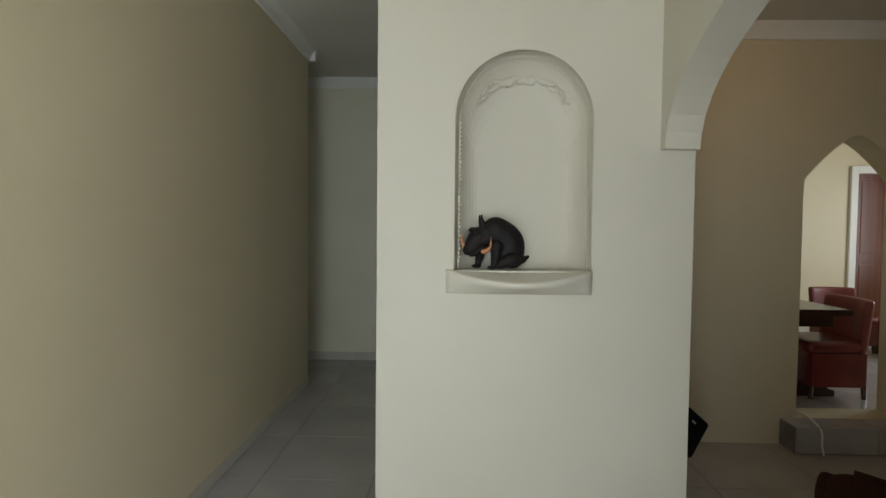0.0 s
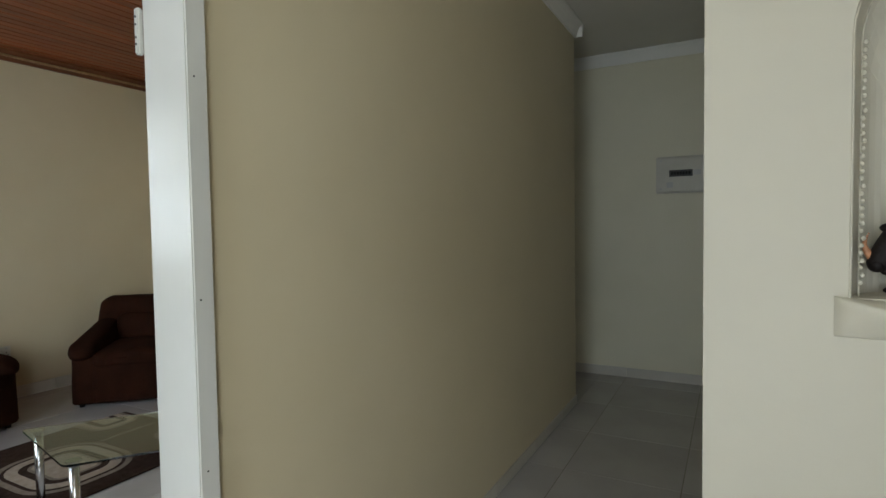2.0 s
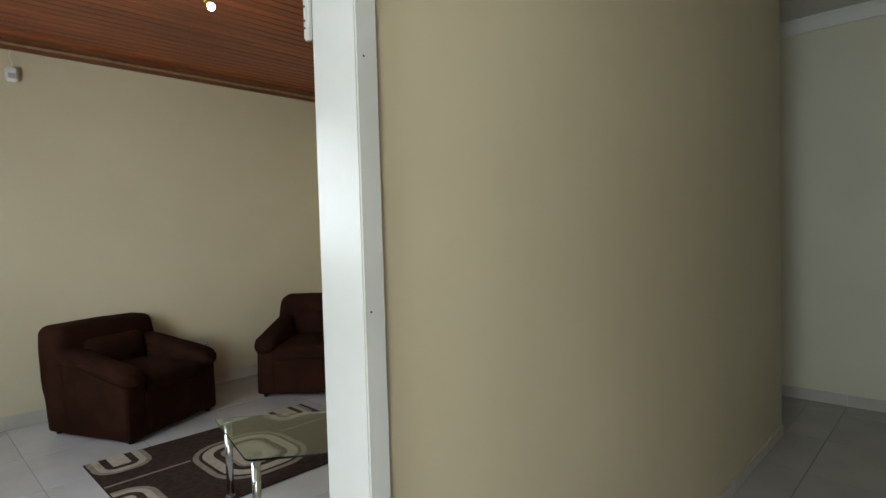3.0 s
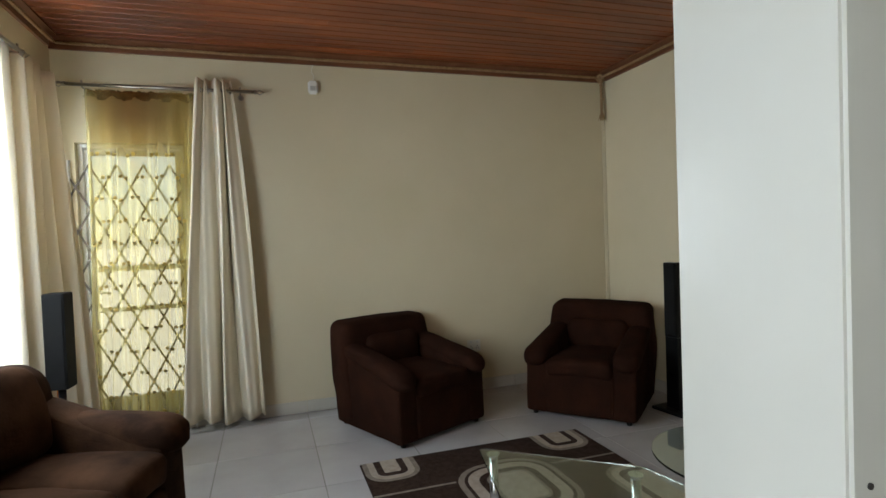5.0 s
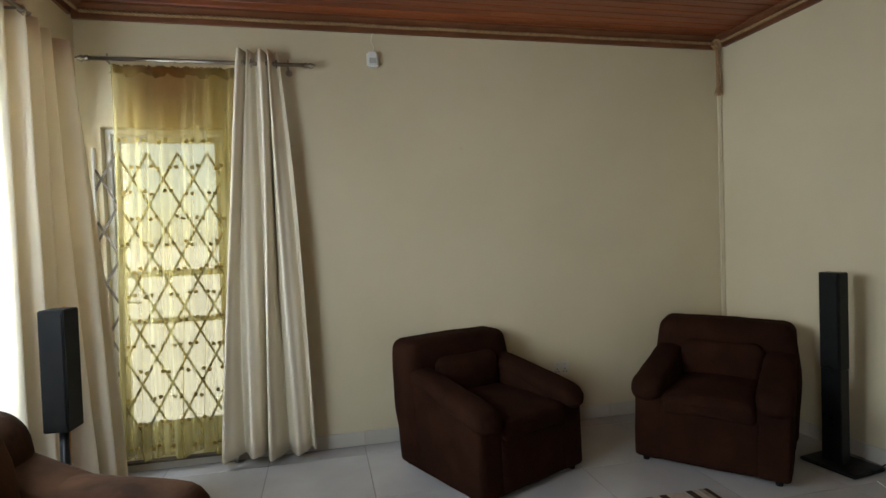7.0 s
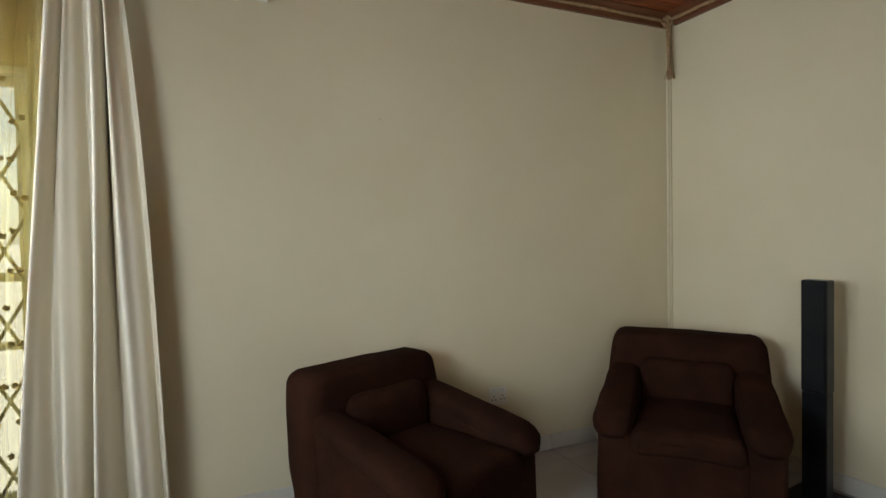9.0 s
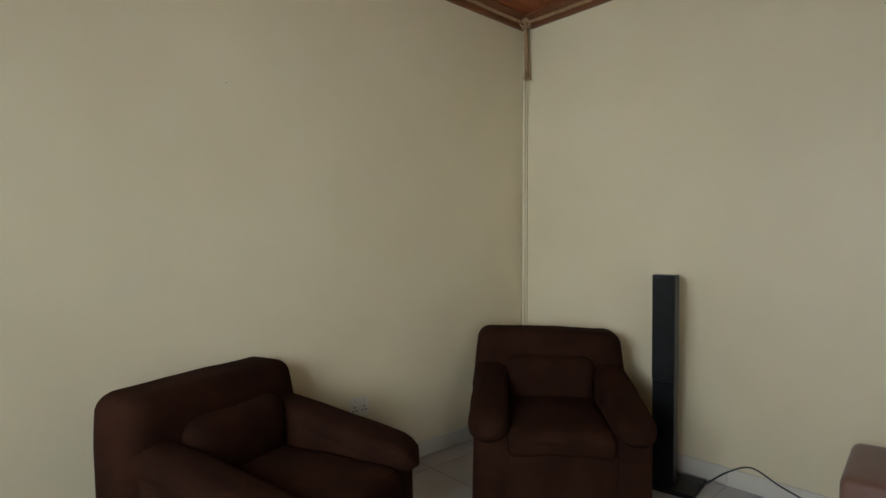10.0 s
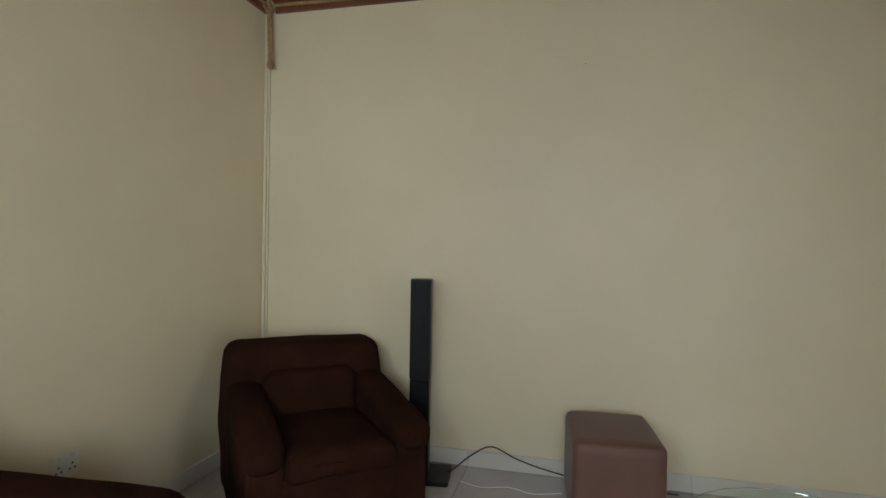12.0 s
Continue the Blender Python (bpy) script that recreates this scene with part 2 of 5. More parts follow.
def add_box(bm, x0, x1, y0, y1, z0, z1, bevel=0.0, seg=2):
    g = bmesh.ops.create_cube(bm, size=1.0)
    vs = g["verts"]
    for v in vs:
        v.co = Vector((x0 + (v.co.x + 0.5) * (x1 - x0), y0 + (v.co.y + 0.5) * (y1 - y0), z0 + (v.co.z + 0.5) * (z1 - z0)))
    if bevel:
        es = {e for v in vs for e in v.link_edges}
        bmesh.ops.bevel(bm, geom=list(es), offset=bevel, segments=seg, affect="EDGES", clamp_overlap=True)


def box(*a, bevel=0.0, seg=2):
    bm = bmesh.new()
    add_box(bm, *a, bevel=bevel, seg=seg)
    return bm


def add_cyl(bm, a, b, r0, r1=None, seg=16, caps=True):
    a, b = Vector(a), Vector(b)
    d = b - a
    q = d.to_track_quat("Z", "Y").to_matrix().to_4x4()
    m = Matrix.Translation((a + b) / 2) @ q
    bmesh.ops.create_cone(bm, cap_ends=caps, segments=seg, radius1=r0, radius2=r0 if r1 is None else r1, depth=d.length, matrix=m)


def cyl(a, b, r0, r1=None, seg=16):
    bm = bmesh.new()
    add_cyl(bm, a, b, r0, r1, seg)
    return bm


def add_ball(bm, c, r, sx=1, sy=1, sz=1, u=20, v=12, turn=None):
    m = Matrix.Translation(c) @ (turn or Matrix()) @ Matrix.Diagonal((sx, sy, sz, 1))
    return bmesh.ops.create_uvsphere(bm, u_segments=u, v_segments=v, radius=r, matrix=m)["verts"]


def soft_box(hx, hy, hz, r, cuts=9, shape=None, lumps=0.0, seed=0.0):
    """An upholstered block: rounded, then shaped, then slightly uneven."""
    bm = bmesh.new()
    bmesh.ops.create_cube(bm, size=2.0)
    bmesh.ops.subdivide_edges(bm, edges=bm.edges[:], cuts=cuts, use_grid_fill=True)
    for v in bm.verts:
        p = Vector((math.sin(v.co.x * math.pi / 2) * hx, math.sin(v.co.y * math.pi / 2) * hy, math.sin(v.co.z * math.pi / 2) * hz))
        q = Vector((max(-hx + r, min(hx - r, p.x)), max(-hy + r, min(hy - r, p.y)), max(-hz + r, min(hz - r, p.z))))
        d = p - q
        v.co = q + d.normalized() * r if d.length > 1e-6 else p
        if shape:
            v.co = shape(v.co.copy())
        if lumps:
            v.co += v.co.normalized() * lumps * noise.noise(v.co * 7 + Vector((seed, seed * 2, 0)))
    return bm


def polygon_prism(bm, pts, z0, z1):
    lo = [bm.verts.new((x, y, z0)) for x, y in pts]
    hi = [bm.verts.new((x, y, z1)) for x, y in pts]
    bm.faces.new(list(reversed(lo)))
    bm.faces.new(hi)
    n = len(pts)
    for i in range(n):
        bm.faces.new((lo[i], lo[(i + 1) % n], hi[(i + 1) % n], hi[i]))


def tube(points, r, seg=8, close=False):
    """A bent rod along points."""
    bm = bmesh.new()
    rings = []
    pts = [Vector(p) for p in points]
    for i, p in enumerate(pts):
        d = (pts[min(i + 1, len(pts) - 1)] - pts[max(i - 1, 0)]).normalized()
        u = d.cross(Vector((0, 0, 1)) if abs(d.z) < 0.95 else Vector((1, 0, 0))).normalized()
        w = d.cross(u)
        rings.append([bm.verts.new(p + r * (math.cos(k * 2 * math.pi / seg) * u + math.sin(k * 2 * math.pi / seg) * w)) for k in range(seg)])
    for a, b in zip(rings, rings[1:]):
        for k in range(seg):
            bm.faces.new((a[k], a[(k + 1) % seg], b[(k + 1) % seg], b[k]))
    bm.faces.new(list(reversed(rings[0])))
    bm.faces.new(rings[-1])
    return bm


def smooth_path(pts, n=8):
    """Catmull-Rom through points."""
    p = [Vector(q) for q in pts]
    p = [2 * p[0] - p[1]] + p + [2 * p[-1] - p[-2]]
    out = []
    for i in range(1, len(p) - 2):
        for k in range(n):
            t = k / n
            a, b, c, d = p[i - 1], p[i], p[i + 1], p[i + 2]
            out.append(0.5 * ((2 * b) + (c - a) * t + (2 * a - 5 * b + 4 * c - d) * t * t + (3 * b - a - 3 * c + d) * t ** 3))
    return out + [p[-2]]


def wall_with_arch(axis, face, back, a0, a1, z0, z1, holes, end_cap=True):
    """A wall of some thickness, along x (axis 'x', face and back are y) or along y. holes: (a, b, sill, spring, top) with an elliptic head, or spring == top for a flat one,
    or six numbers for a pointed head, seven for a springing shelf."""
    bm = bmesh.new()

    def put(a, d, z):
        return (a, d, z) if axis == "x" else (d, a, z)

    def quad(pts):
        bm.faces.new([bm.verts.new(put(*p)) for p in pts])

    cuts = sorted({a0, a1, *[h[0] for h in holes], *[h[1] for h in holes]})
    for d in (face, back):
        for a, b in zip(cuts, cuts[1:]):
            hole = next((h for h in holes if h[0] <= a + 1e-6 and h[1] >= b - 1e-6), None)
            if not hole:
                quad([(a, d, z0), (b, d, z0), (b, d, z1), (a, d, z1)])
                continue
            if hole[2] > z0:
                quad([(a, d, z0), (b, d, z0), (b, d, hole[2]), (a, d, hole[2])])
            if hole[4] >= z1:
                continue
            prof = head(hole)
            for p, q in zip(prof, prof[1:]):
                quad([(p[0], d, p[1]), (q[0], d, q[1]), (q[0], d, z1), (p[0], d, z1)])
    for h in holes:
        prof = head(h) if h[4] < z1 else []
        loop = [(h[0], h[2])] + (prof or [(h[0], z1), (h[1], z1)]) + [(h[1], h[2])]
        for p, q in zip(loop, loop[1:]):
            if p != q:
                quad([(p[0], face, p[1]), (q[0], face, q[1]), (q[0], back, q[1]), (p[0], back, p[1])])
        if h[2] > z0:
            quad([(h[0], face, h[2]), (h[1], face, h[2]), (h[1], back, h[2]), (h[0], back, h[2])])
    quad([(a0, face, z0), (a0, back, z0), (a0, back, z1), (a0, face, z1)])
    if end_cap:
        quad([(a1, face, z0), (a1, back, z0), (a1, back, z1), (a1, face, z1)])
    quad([(a0, face, z1), (a1, face, z1), (a1, back, z1), (a0, back, z1)])
    bmesh.ops.remove_doubles(bm, verts=bm.verts[:], dist=1e-5)
    bmesh.ops.recalc_face_normals(bm, faces=bm.faces[:])
    return bm


def head(h):
    a, b, spring, top = h[0], h[1], h[3], h[4]
    if spring == top:
        return [(a, top), (b, top)]
    ledge = h[6] if len(h) > 6 else 0.0            # a small shelf at the springing on one side
    b -= ledge
    m, w, out = (a + b) / 2, (b - a) / 2, []
    for i in range(25):
        t = i / 24
        if len(h) == 6:
            s = abs(2 * t - 1)
            out.append((a + (b - a) * t, spring + (top - spring) * (1 - s ** 1.45)))
        else:
            ang = math.pi * (1 - t)
            out.append((m + w * math.cos(ang), spring + (top - spring) * math.sin(ang)))
    if ledge:
        out.append((b + ledge, spring))
    return out


def structure(name, bm, material, label, category="wall", smooth=False):
    return tagged(part(name, bm, material, smooth=smooth), label, category, kind="structure")


# ---- large structure: walls, floors, ceilings ----
T = 0.22
# the second opening is unseen, added to let in more light
WIN_A, WIN_ADDED = (-5.16, -4.06, 0.72, 1.98, 2.38), (-3.75, -2.65, 0.72, 1.98, 2.38)
structure("wall_south", wall_with_arch("x", SY, SY - T, WX - T, CX - 0.115, 0, LC, [WIN_A, WIN_ADDED]), WALL, "cream painted living room wall with an arched window and an added unseen one")
structure("wall_west", wall_with_arch("y", WX, WX - T, SY, NY + T, 0, LC, [(-0.40, 0.30, 0.06, 2.13, 2.13)]), WALL, "cream painted living room wall with a glazed door")
structure("wall_north", box(WX, EX, NY, NY + T, 0, LC), WALL, "plain cream painted living room wall")
structure("wall_corridor_west", wall_with_arch("y", CX, EX, HS, 4.50, 0, LC, [(0.02, JY + 0.05, 0, 2.07, 2.07)]), WALL, "cream painted wall with a doorway")
structure("wall_corridor_branch", box(-2.8, EX, 4.38, 4.50, 0, LC), WALL, "cream painted wall of a side passage")
structure("wall_corridor_end", box(-2.8, PX0 + 0.12, FY, FY + T, 0, LC), END_BRIGHT_PAINT, "cream painted wall closing the corridor")
structure("wall_branch_end", box(-2.92, -2.8, 4.38, FY + T, 0, LC), WALL, "cream painted wall at the passage's end")
structure("wall_corridor_east", box(PX0, PX0 + 0.12, PY + 0.4, FY, 0, LC), NICHE_PAINT, "cream painted corridor wall")
structure("wall_hall_south", wall_with_arch("x", HS, HS - T, CX - 0.115, AX + 0.115, 0, LC, [(-1.18, 0.17, 0.03, 2.15, 2.15)]), WALL, "cream painted entrance hall wall with a glazed opening")
# the square hole is for the added, unseen hall window
structure("wall_arched", wall_with_arch("y", AX, PX1, HS, PY - 0.002, 0, LC, [(-1.45, -0.50, 0.5, 2.1, 2.1), (-0.10, PY - 0.002, 0, 1.625, 2.02, 0, 0.035)], end_cap=False), NICHE_PAINT, "cream painted wall with a wide rounded arch")
structure("wall_pointed_arch", wall_with_arch("x", OY, OY + 0.20, PX1, 5.4, 0, RC + 0.2, [(2.21, 2.87, STEP, 1.69, 1.97, 1)]), WALL, "cream painted wall with a pointed arch opening")
structure("wall_room_south", box(PX1, 5.4, -0.45, -0.25, 0, RC + 0.2), WALL, "plain cream painted wall")
structure("wall_room_east", box(5.4, 5.6, -0.45, OY + 0.2, 0, RC + 0.2), WALL, "plain cream painted wall")
structure("wall_room_west", box(PX0 + 0.12, PX1, PY + 0.4, OY + 0.2, 0, LC), WALL, "plain cream painted wall")
structure("wall_dining_north", wall_with_arch("x", 6.9, 7.1, 1.6, 6.2, 0, LC, [(5.06, 5.86, STEP, 2.14, 2.14)]), WALL, "cream painted dining room wall with a door")
structure("wall_dining_west", box(1.4, 1.6, OY + 0.2, 7.1, 0, LC), WALL, "plain cream painted dining room wall")
structure("wall_dining_east", wall_with_arch("y", 6.0, 6.2, OY + 0.2, 6.9, 0, LC, [(4.3, 5.9, 0.95, 2.2, 2.2)]), WALL, "cream painted dining room wall with a window")
structure("wall_dining_south_return", box(5.6, 6.2, OY, OY + 0.2, 0, LC), WALL, "plain cream painted wall")

structure("ceiling_hall", box(CX, PX0 + 0.12, PY, FY, LC, LC + 0.1), CEIL, "white painted corridor ceiling", "ceiling")
structure("ceiling_branch", box(-2.92, CX, 4.38, FY + T, LC, LC + 0.1), CEIL, "white painted passage ceiling", "ceiling")
structure("ceiling_entrance", box(EX, PX1, HS - T, PY, LC + 0.002, LC + 0.1), CEIL, "white painted entrance hall ceiling", "ceiling")
structure("ceiling_pier_cover", box(PX0 + 0.12, PX1, PY, OY + 0.2, LC, LC + 0.1), CEIL, "white painted ceiling", "ceiling")
structure("ceiling_room", box(PX1, 5.4, -0.45, OY, RC, RC + 0.2), CEIL, "white painted ceiling of the room behind the arch", "ceiling")
structure("ceiling_dining", box(1.4, 6.2, OY + 0.2, 7.1, LC, LC + 0.1), CEIL, "white painted dining room ceiling", "ceiling")


def board_ceiling():
    """Tongue-and-groove boards that run north to south."""
    bm = bmesh.new()
    add_box(bm, WX - 0.1, EX + 0.05, SY - 0.1, NY + 0.1, LC + 0.012, LC + 0.12)
    x, w = WX, 0.088
    rng = random.Random(4)
    while x < EX:
        y = SY - rng.uniform(0, 1.6)
        while y < NY:
            y1 = y + rng.uniform(1.7, 3.0)
            a, b = max(y, SY), min(y1, NY)
            if b - a > 0.05:
                dz = rng.uniform(0, 0.0015)
                prof = [(x + 0.001, LC + 0.012), (x + 0.007, LC + dz), (x + w - 0.007, LC + dz), (x + w - 0.001, LC + 0.012)]
                lo = [bm.verts.new((px, a + 0.0015, pz)) for px, pz in prof]
                hi = [bm.verts.new((px, b, pz)) for px, pz in prof]
                for i in range(3):
                    bm.faces.new((lo[i], hi[i], hi[i + 1], lo[i + 1]))
                bm.faces.new(lo)
                bm.faces.new(list(reversed(hi)))
            y = y1
        x += w
    return structure("ceiling_living", bm, WOOD, "reddish brown varnished tongue-and-groove board ceiling", "ceiling")


board_ceiling()


def sweep(bm, profile, a, b, inward):
    """A moulding of that (out, down) profile from a to b along a wall top; inward is the way into the room."""
    a, b, n = Vector(a), Vector(b), Vector(inward)
    r0 = [bm.verts.new(a + n * o + Vector((0, 0, -d))) for o, d in profile]
    r1 = [bm.verts.new(b + n * o + Vector((0, 0, -d))) for o, d in profile]
    k = len(profile)
    for i in range(k):
        bm.faces.new((r0[i], r0[(i + 1) % k], r1[(i + 1) % k], r1[i]))
    bm.faces.new(r0)
    bm.faces.new(list(reversed(r1)))


WOOD_TRIM = [(0.001, 0.001), (0.075, 0.001), (0.075, 0.016), (0.05, 0.03), (0.024, 0.05), (0.022, 0.088), (0.001, 0.088)]
PLASTER = [(0.001, 0.001), (0.062, 0.001), (0.062, 0.012), (0.054, 0.022), (0.042, 0.035), (0.030, 0.055), (0.022, 0.08), (0.016, 0.10), (0.001, 0.10)]
for nm, a, b, n, prof, mat, lab in (
    ("trim_west", (WX, SY, LC), (WX, NY, LC), (1, 0, 0), WOOD_TRIM, TRIM_WOOD, "reddish brown wooden ceiling trim"),
    ("trim_north", (WX + 0.076, NY, LC), (EX, NY, LC), (0, -1, 0), WOOD_TRIM, TRIM_WOOD, "reddish brown wooden ceiling trim"),
    ("trim_south", (WX + 0.076, SY, LC), (EX, SY, LC), (0, 1, 0), WOOD_TRIM, TRIM_WOOD, "reddish brown wooden ceiling trim"),
    ("trim_corridor_west", (CX, PY, LC), (CX, 4.50, LC), (1, 0, 0), PLASTER, CORNICE, "white plaster cornice"),
    ("trim_corridor_end", (-2.8, FY, LC), (PX0, FY, LC), (0, -1, 0), PLASTER, CORNICE, "white plaster cornice"),
    ("trim_branch", (-2.8, 4.50, LC), (CX + 0.062, 4.50, LC), (0, 1, 0), PLASTER, CORNICE, "white plaster cornice"),
    ("trim_corridor_east", (PX0, PY + 0.4, LC), (PX0, FY - 0.101, LC), (-1, 0, 0), PLASTER, CORNICE, "white plaster cornice"),
    ("trim_room_north", (PX1, OY, RC), (5.4, OY, RC), (0, -1, 0), PLASTER, CORNICE, "white plaster cornice"),
):
    bm = bmesh.new()
    sweep(bm, prof, a, b, n)
    bmesh.ops.recalc_face_normals(bm, faces=bm.faces[:])
    structure(nm, bm, mat, lab, "trim")


# niche wall: a pier with a rounded recess, a bowed ledge and moulded plaster
NX0, NX1, NZ0, NZS, NZT = 0.012, 0.468, 1.219, 1.725, 1.955
NICHE_DEPTH = 0.095


def niche_wall():
    bm = wall_with_arch("x", PY, PY + 0.03, PX0, PX1, 0, LC, [(NX0, NX1, NZ0, NZS, NZT)])
    # recess: a shell that curves back from the opening
    c = (NX0 + NX1) / 2
    prof = [(NX0, NZ0)] + [(NX0, NZ0 + (NZS - NZ0) * i / 8) for i in range(1, 8)] + head((NX0, NX1, NZ0, NZS, NZT)) + [(NX1, NZS + (NZ0 - NZS) * i / 8) for i in range(1, 8)] + [(NX1, NZ0)]
    prof = [p for i, p in enumerate(prof) if i == 0 or (Vector(p) - Vector(prof[i - 1])).length > 1e-4]
    rings = []
    for k in range(9):
        a = k / 8 * math.pi / 2
        s, d = 1 - 0.34 * (0.55 * k / 8 + 0.45 * (1 - math.cos(a))), NICHE_DEPTH * math.sin(a)
        ring = []
        for x, z in prof:
            zz = NZ0 + (z - NZ0) * (0.72 + 0.28 * math.cos(a)) if z > NZS else z - (z - NZ0) / (NZS - NZ0) * (NZS - (NZ0 + (NZS - NZ0) * (0.80 + 0.20 * math.cos(a))))
            ring.append(bm.verts.new((c + (x - c) * s, PY + 0.029 + d, max(zz, NZ0))))
        rings.append(ring)
    for r0, r1 in zip(rings, rings[1:]):
        for i in range(len(r0) - 1):
            bm.faces.new((r0[i], r0[i + 1], r1[i + 1], r1[i]))
    bm.faces.new(rings[-1])
    # floor of the recess
    bm.faces.new([bm.verts.new(p) for p in ((NX0, PY + 0.03, NZ0), (NX1, PY + 0.03, NZ0), (NX1, PY + 0.30, NZ0), (NX0, PY + 0.30, NZ0))])
    wall = structure("wall_niche", bm, NICHE_PAINT, "cream plastered wall with an arched display niche")
    # back and sides of the pier
    bm = bmesh.new()
    add_box(bm, PX0, PX1, PY + 0.39, PY + 0.40, 0, LC)
    add_box(bm, PX0, PX0 + 0.01, PY + 0.03, PY + 0.39, 0, LC)
    add_box(bm, PX1 - 0.01, PX1, PY + 0.03, PY + 0.39, 0, LC)
    part("pier_core", bm, NICHE_PAINT, wall)
    # bowed ledge: its lip swells out of the wall, its face runs back to a straight foot
    rings = [[]]
    x0, x1 = NX0 - 0.028, NX1 + 0.004
    for z, out in ((0.003, 0.93), (0.0, 1.0), (-0.006, 1.02), (-0.014, 1.0), (-0.028, 0.86), (-0.044, 0.66), (-0.060, 0.46), (-0.072, 0.34), (-0.076, 0.26)):
        ring = [(x0, PY + 0.024, NZ0 + z), (x0, PY - 0.004 - 0.010 * out, NZ0 + z)]
        for i in range(1, 24):
            u = i / 24
            sag = 0.034 * math.sin(math.pi * u) * min(1.0, (z + 0.076) / 0.06)
            ring.append((x0 + (x1 - x0) * u, PY - 0.004 - out * (0.012 + 0.070 * math.sin(math.pi * u) ** 0.75), NZ0 + z - sag))
        rings.append(ring + [(x1, PY - 0.004 - 0.010 * out, NZ0 + z), (x1, PY + 0.024, NZ0 + z)])
    rings[0] = [(x, PY + 0.026, NZ0 + 0.003) for x, y, z in rings[1]]
    bm = bmesh.new()
    vs = [[bm.verts.new(p) for p in r] for r in rings]
    for a, b in zip(vs, vs[1:]):
        for k in range(len(a) - 1):
            bm.faces.new((a[k], a[k + 1], b[k + 1], b[k]))
    bm.faces.new(list(reversed(vs[-1])))
    bmesh.ops.remove_doubles(bm, verts=bm.verts[:], dist=1e-5)
    bmesh.ops.recalc_face_normals(bm, faces=bm.faces[:])
    part("ledge", bm, NICHE_PAINT, wall, "rounded plaster ledge", smooth=True)
    # raised moulding round the opening
    path = [(x, PY - 0.001, z) for x, z in prof]
    part("moulding", tube([(c + (x - c) * 1.012, y, z) for x, y, z in path], 0.0022, 8), NICHE_PAINT, wall, smooth=True)
    path2 = [(c + (x - c) * 0.94, PY + 0.02, NZ0 + (z - NZ0) * 0.975) for x, z in prof]
    part("inner_moulding", tube(path2, 0.0018, 8), NICHE_PAINT, wall, smooth=True)
    # beaded strip on one side of the opening
    bm = bmesh.new()
    rng = random.Random(8)
    z = NZ0 + 0.03
    while z < NZS:
        add_ball(bm, (NX0 + 0.016 + rng.uniform(-0.002, 0.002), PY + 0.008, z), 0.0046, 1, 0.7, 1.1, 8, 6)
        z += 0.0145
    part("beading", bm, NICHE_PAINT, wall, smooth=True)
    # leaf spray in relief under the head
    bm = bmesh.new()
    for i in range(26):
        u = -1 + 2 * i / 25
        a = math.radians(90 + 62 * u)
        r = 0.178 + rng.uniform(-0.010, 0.010)
        size = 0.021 * (1 - abs(u) * 0.72)
        add_ball(bm, (c + r * math.cos(a), PY + 0.105 - 0.03 * abs(u), NZS - 0.018 + r * math.sin(a)), size, 1.6, 0.42, 0.75, 10, 6, Matrix.Rotation(-a + math.pi / 2 + rng.uniform(-0.7, 0.7), 4, "Y"))
    part("leaf_relief", bm, NICHE_PAINT, wall, "plaster leaf spray in relief", smooth=True)


niche_wall()


# ---- skirting ----
def skirting(name, a, b, inward, length=0.61, offset=0.0, h=0.098):
    base = structure(name, box(0, 0.001, 0, 0.001, 0, 0.001), SKIRT, "beige tile skirting", "baseboard")
    a, b, n = Vector((*a, 0)), Vector((*b, 0)), Vector((*inward, 0))
    d = (b - a).normalized()
    total, s = (b - a).length, -offset
    bm0 = bmesh.new()
    while s < total - 0.001:
        p0, p1 = max(s, 0) + 0.0012, min(s + length, total) - 0.0012
        if p1 - p0 > 0.01:
            bm = box(0, p1 - p0, 0.0015, 0.011, 0.003, h, bevel=0.0025, seg=1)
            ob = part("tile", bm, SKIRT, base)
            ob.matrix_basis = Matrix.Translation(a + d * p0) @ Matrix(((d.x, n.x, 0, 0), (d.y, n.y, 0, 0), (0, 0, 1, 0), (0, 0, 0, 1)))
        s += length
    # the backing sits where the first tile starts, inside the wall
    me = base.data
    bm0.from_mesh(me)
    for v in bm0.verts:
        v.co = a + Vector((v.co.x, v.co.y, v.co.z)) - n * 0.002 + Vector((0, 0, 0.02))
    bm0.to_mesh(me)
    bm0.free()


skirting("baseboard_west_a", (WX, 0.30), (WX, NY), (1, 0), offset=0.405)
skirting("baseboard_west_b", (WX, SY), (WX, -0.40), (1, 0))
skirting("baseboard_north", (WX + 0.012, NY), (EX, NY), (0, -1), offset=0.46)
skirting("baseboard_south", (WX + 0.012, SY), (EX, SY), (0, 1))
skirting("baseboard_corridor_west", (CX, JY + 0.09), (CX, 4.50), (1, 0), offset=0.2, h=0.07)
skirting("baseboard_corridor_end", (-2.8, FY), (PX0, FY), (0, -1), offset=0.05, h=0.085)
skirting("baseboard_corridor_east", (PX0, PY + 0.02), (PX0, FY - 0.012), (-1, 0), h=0.085)


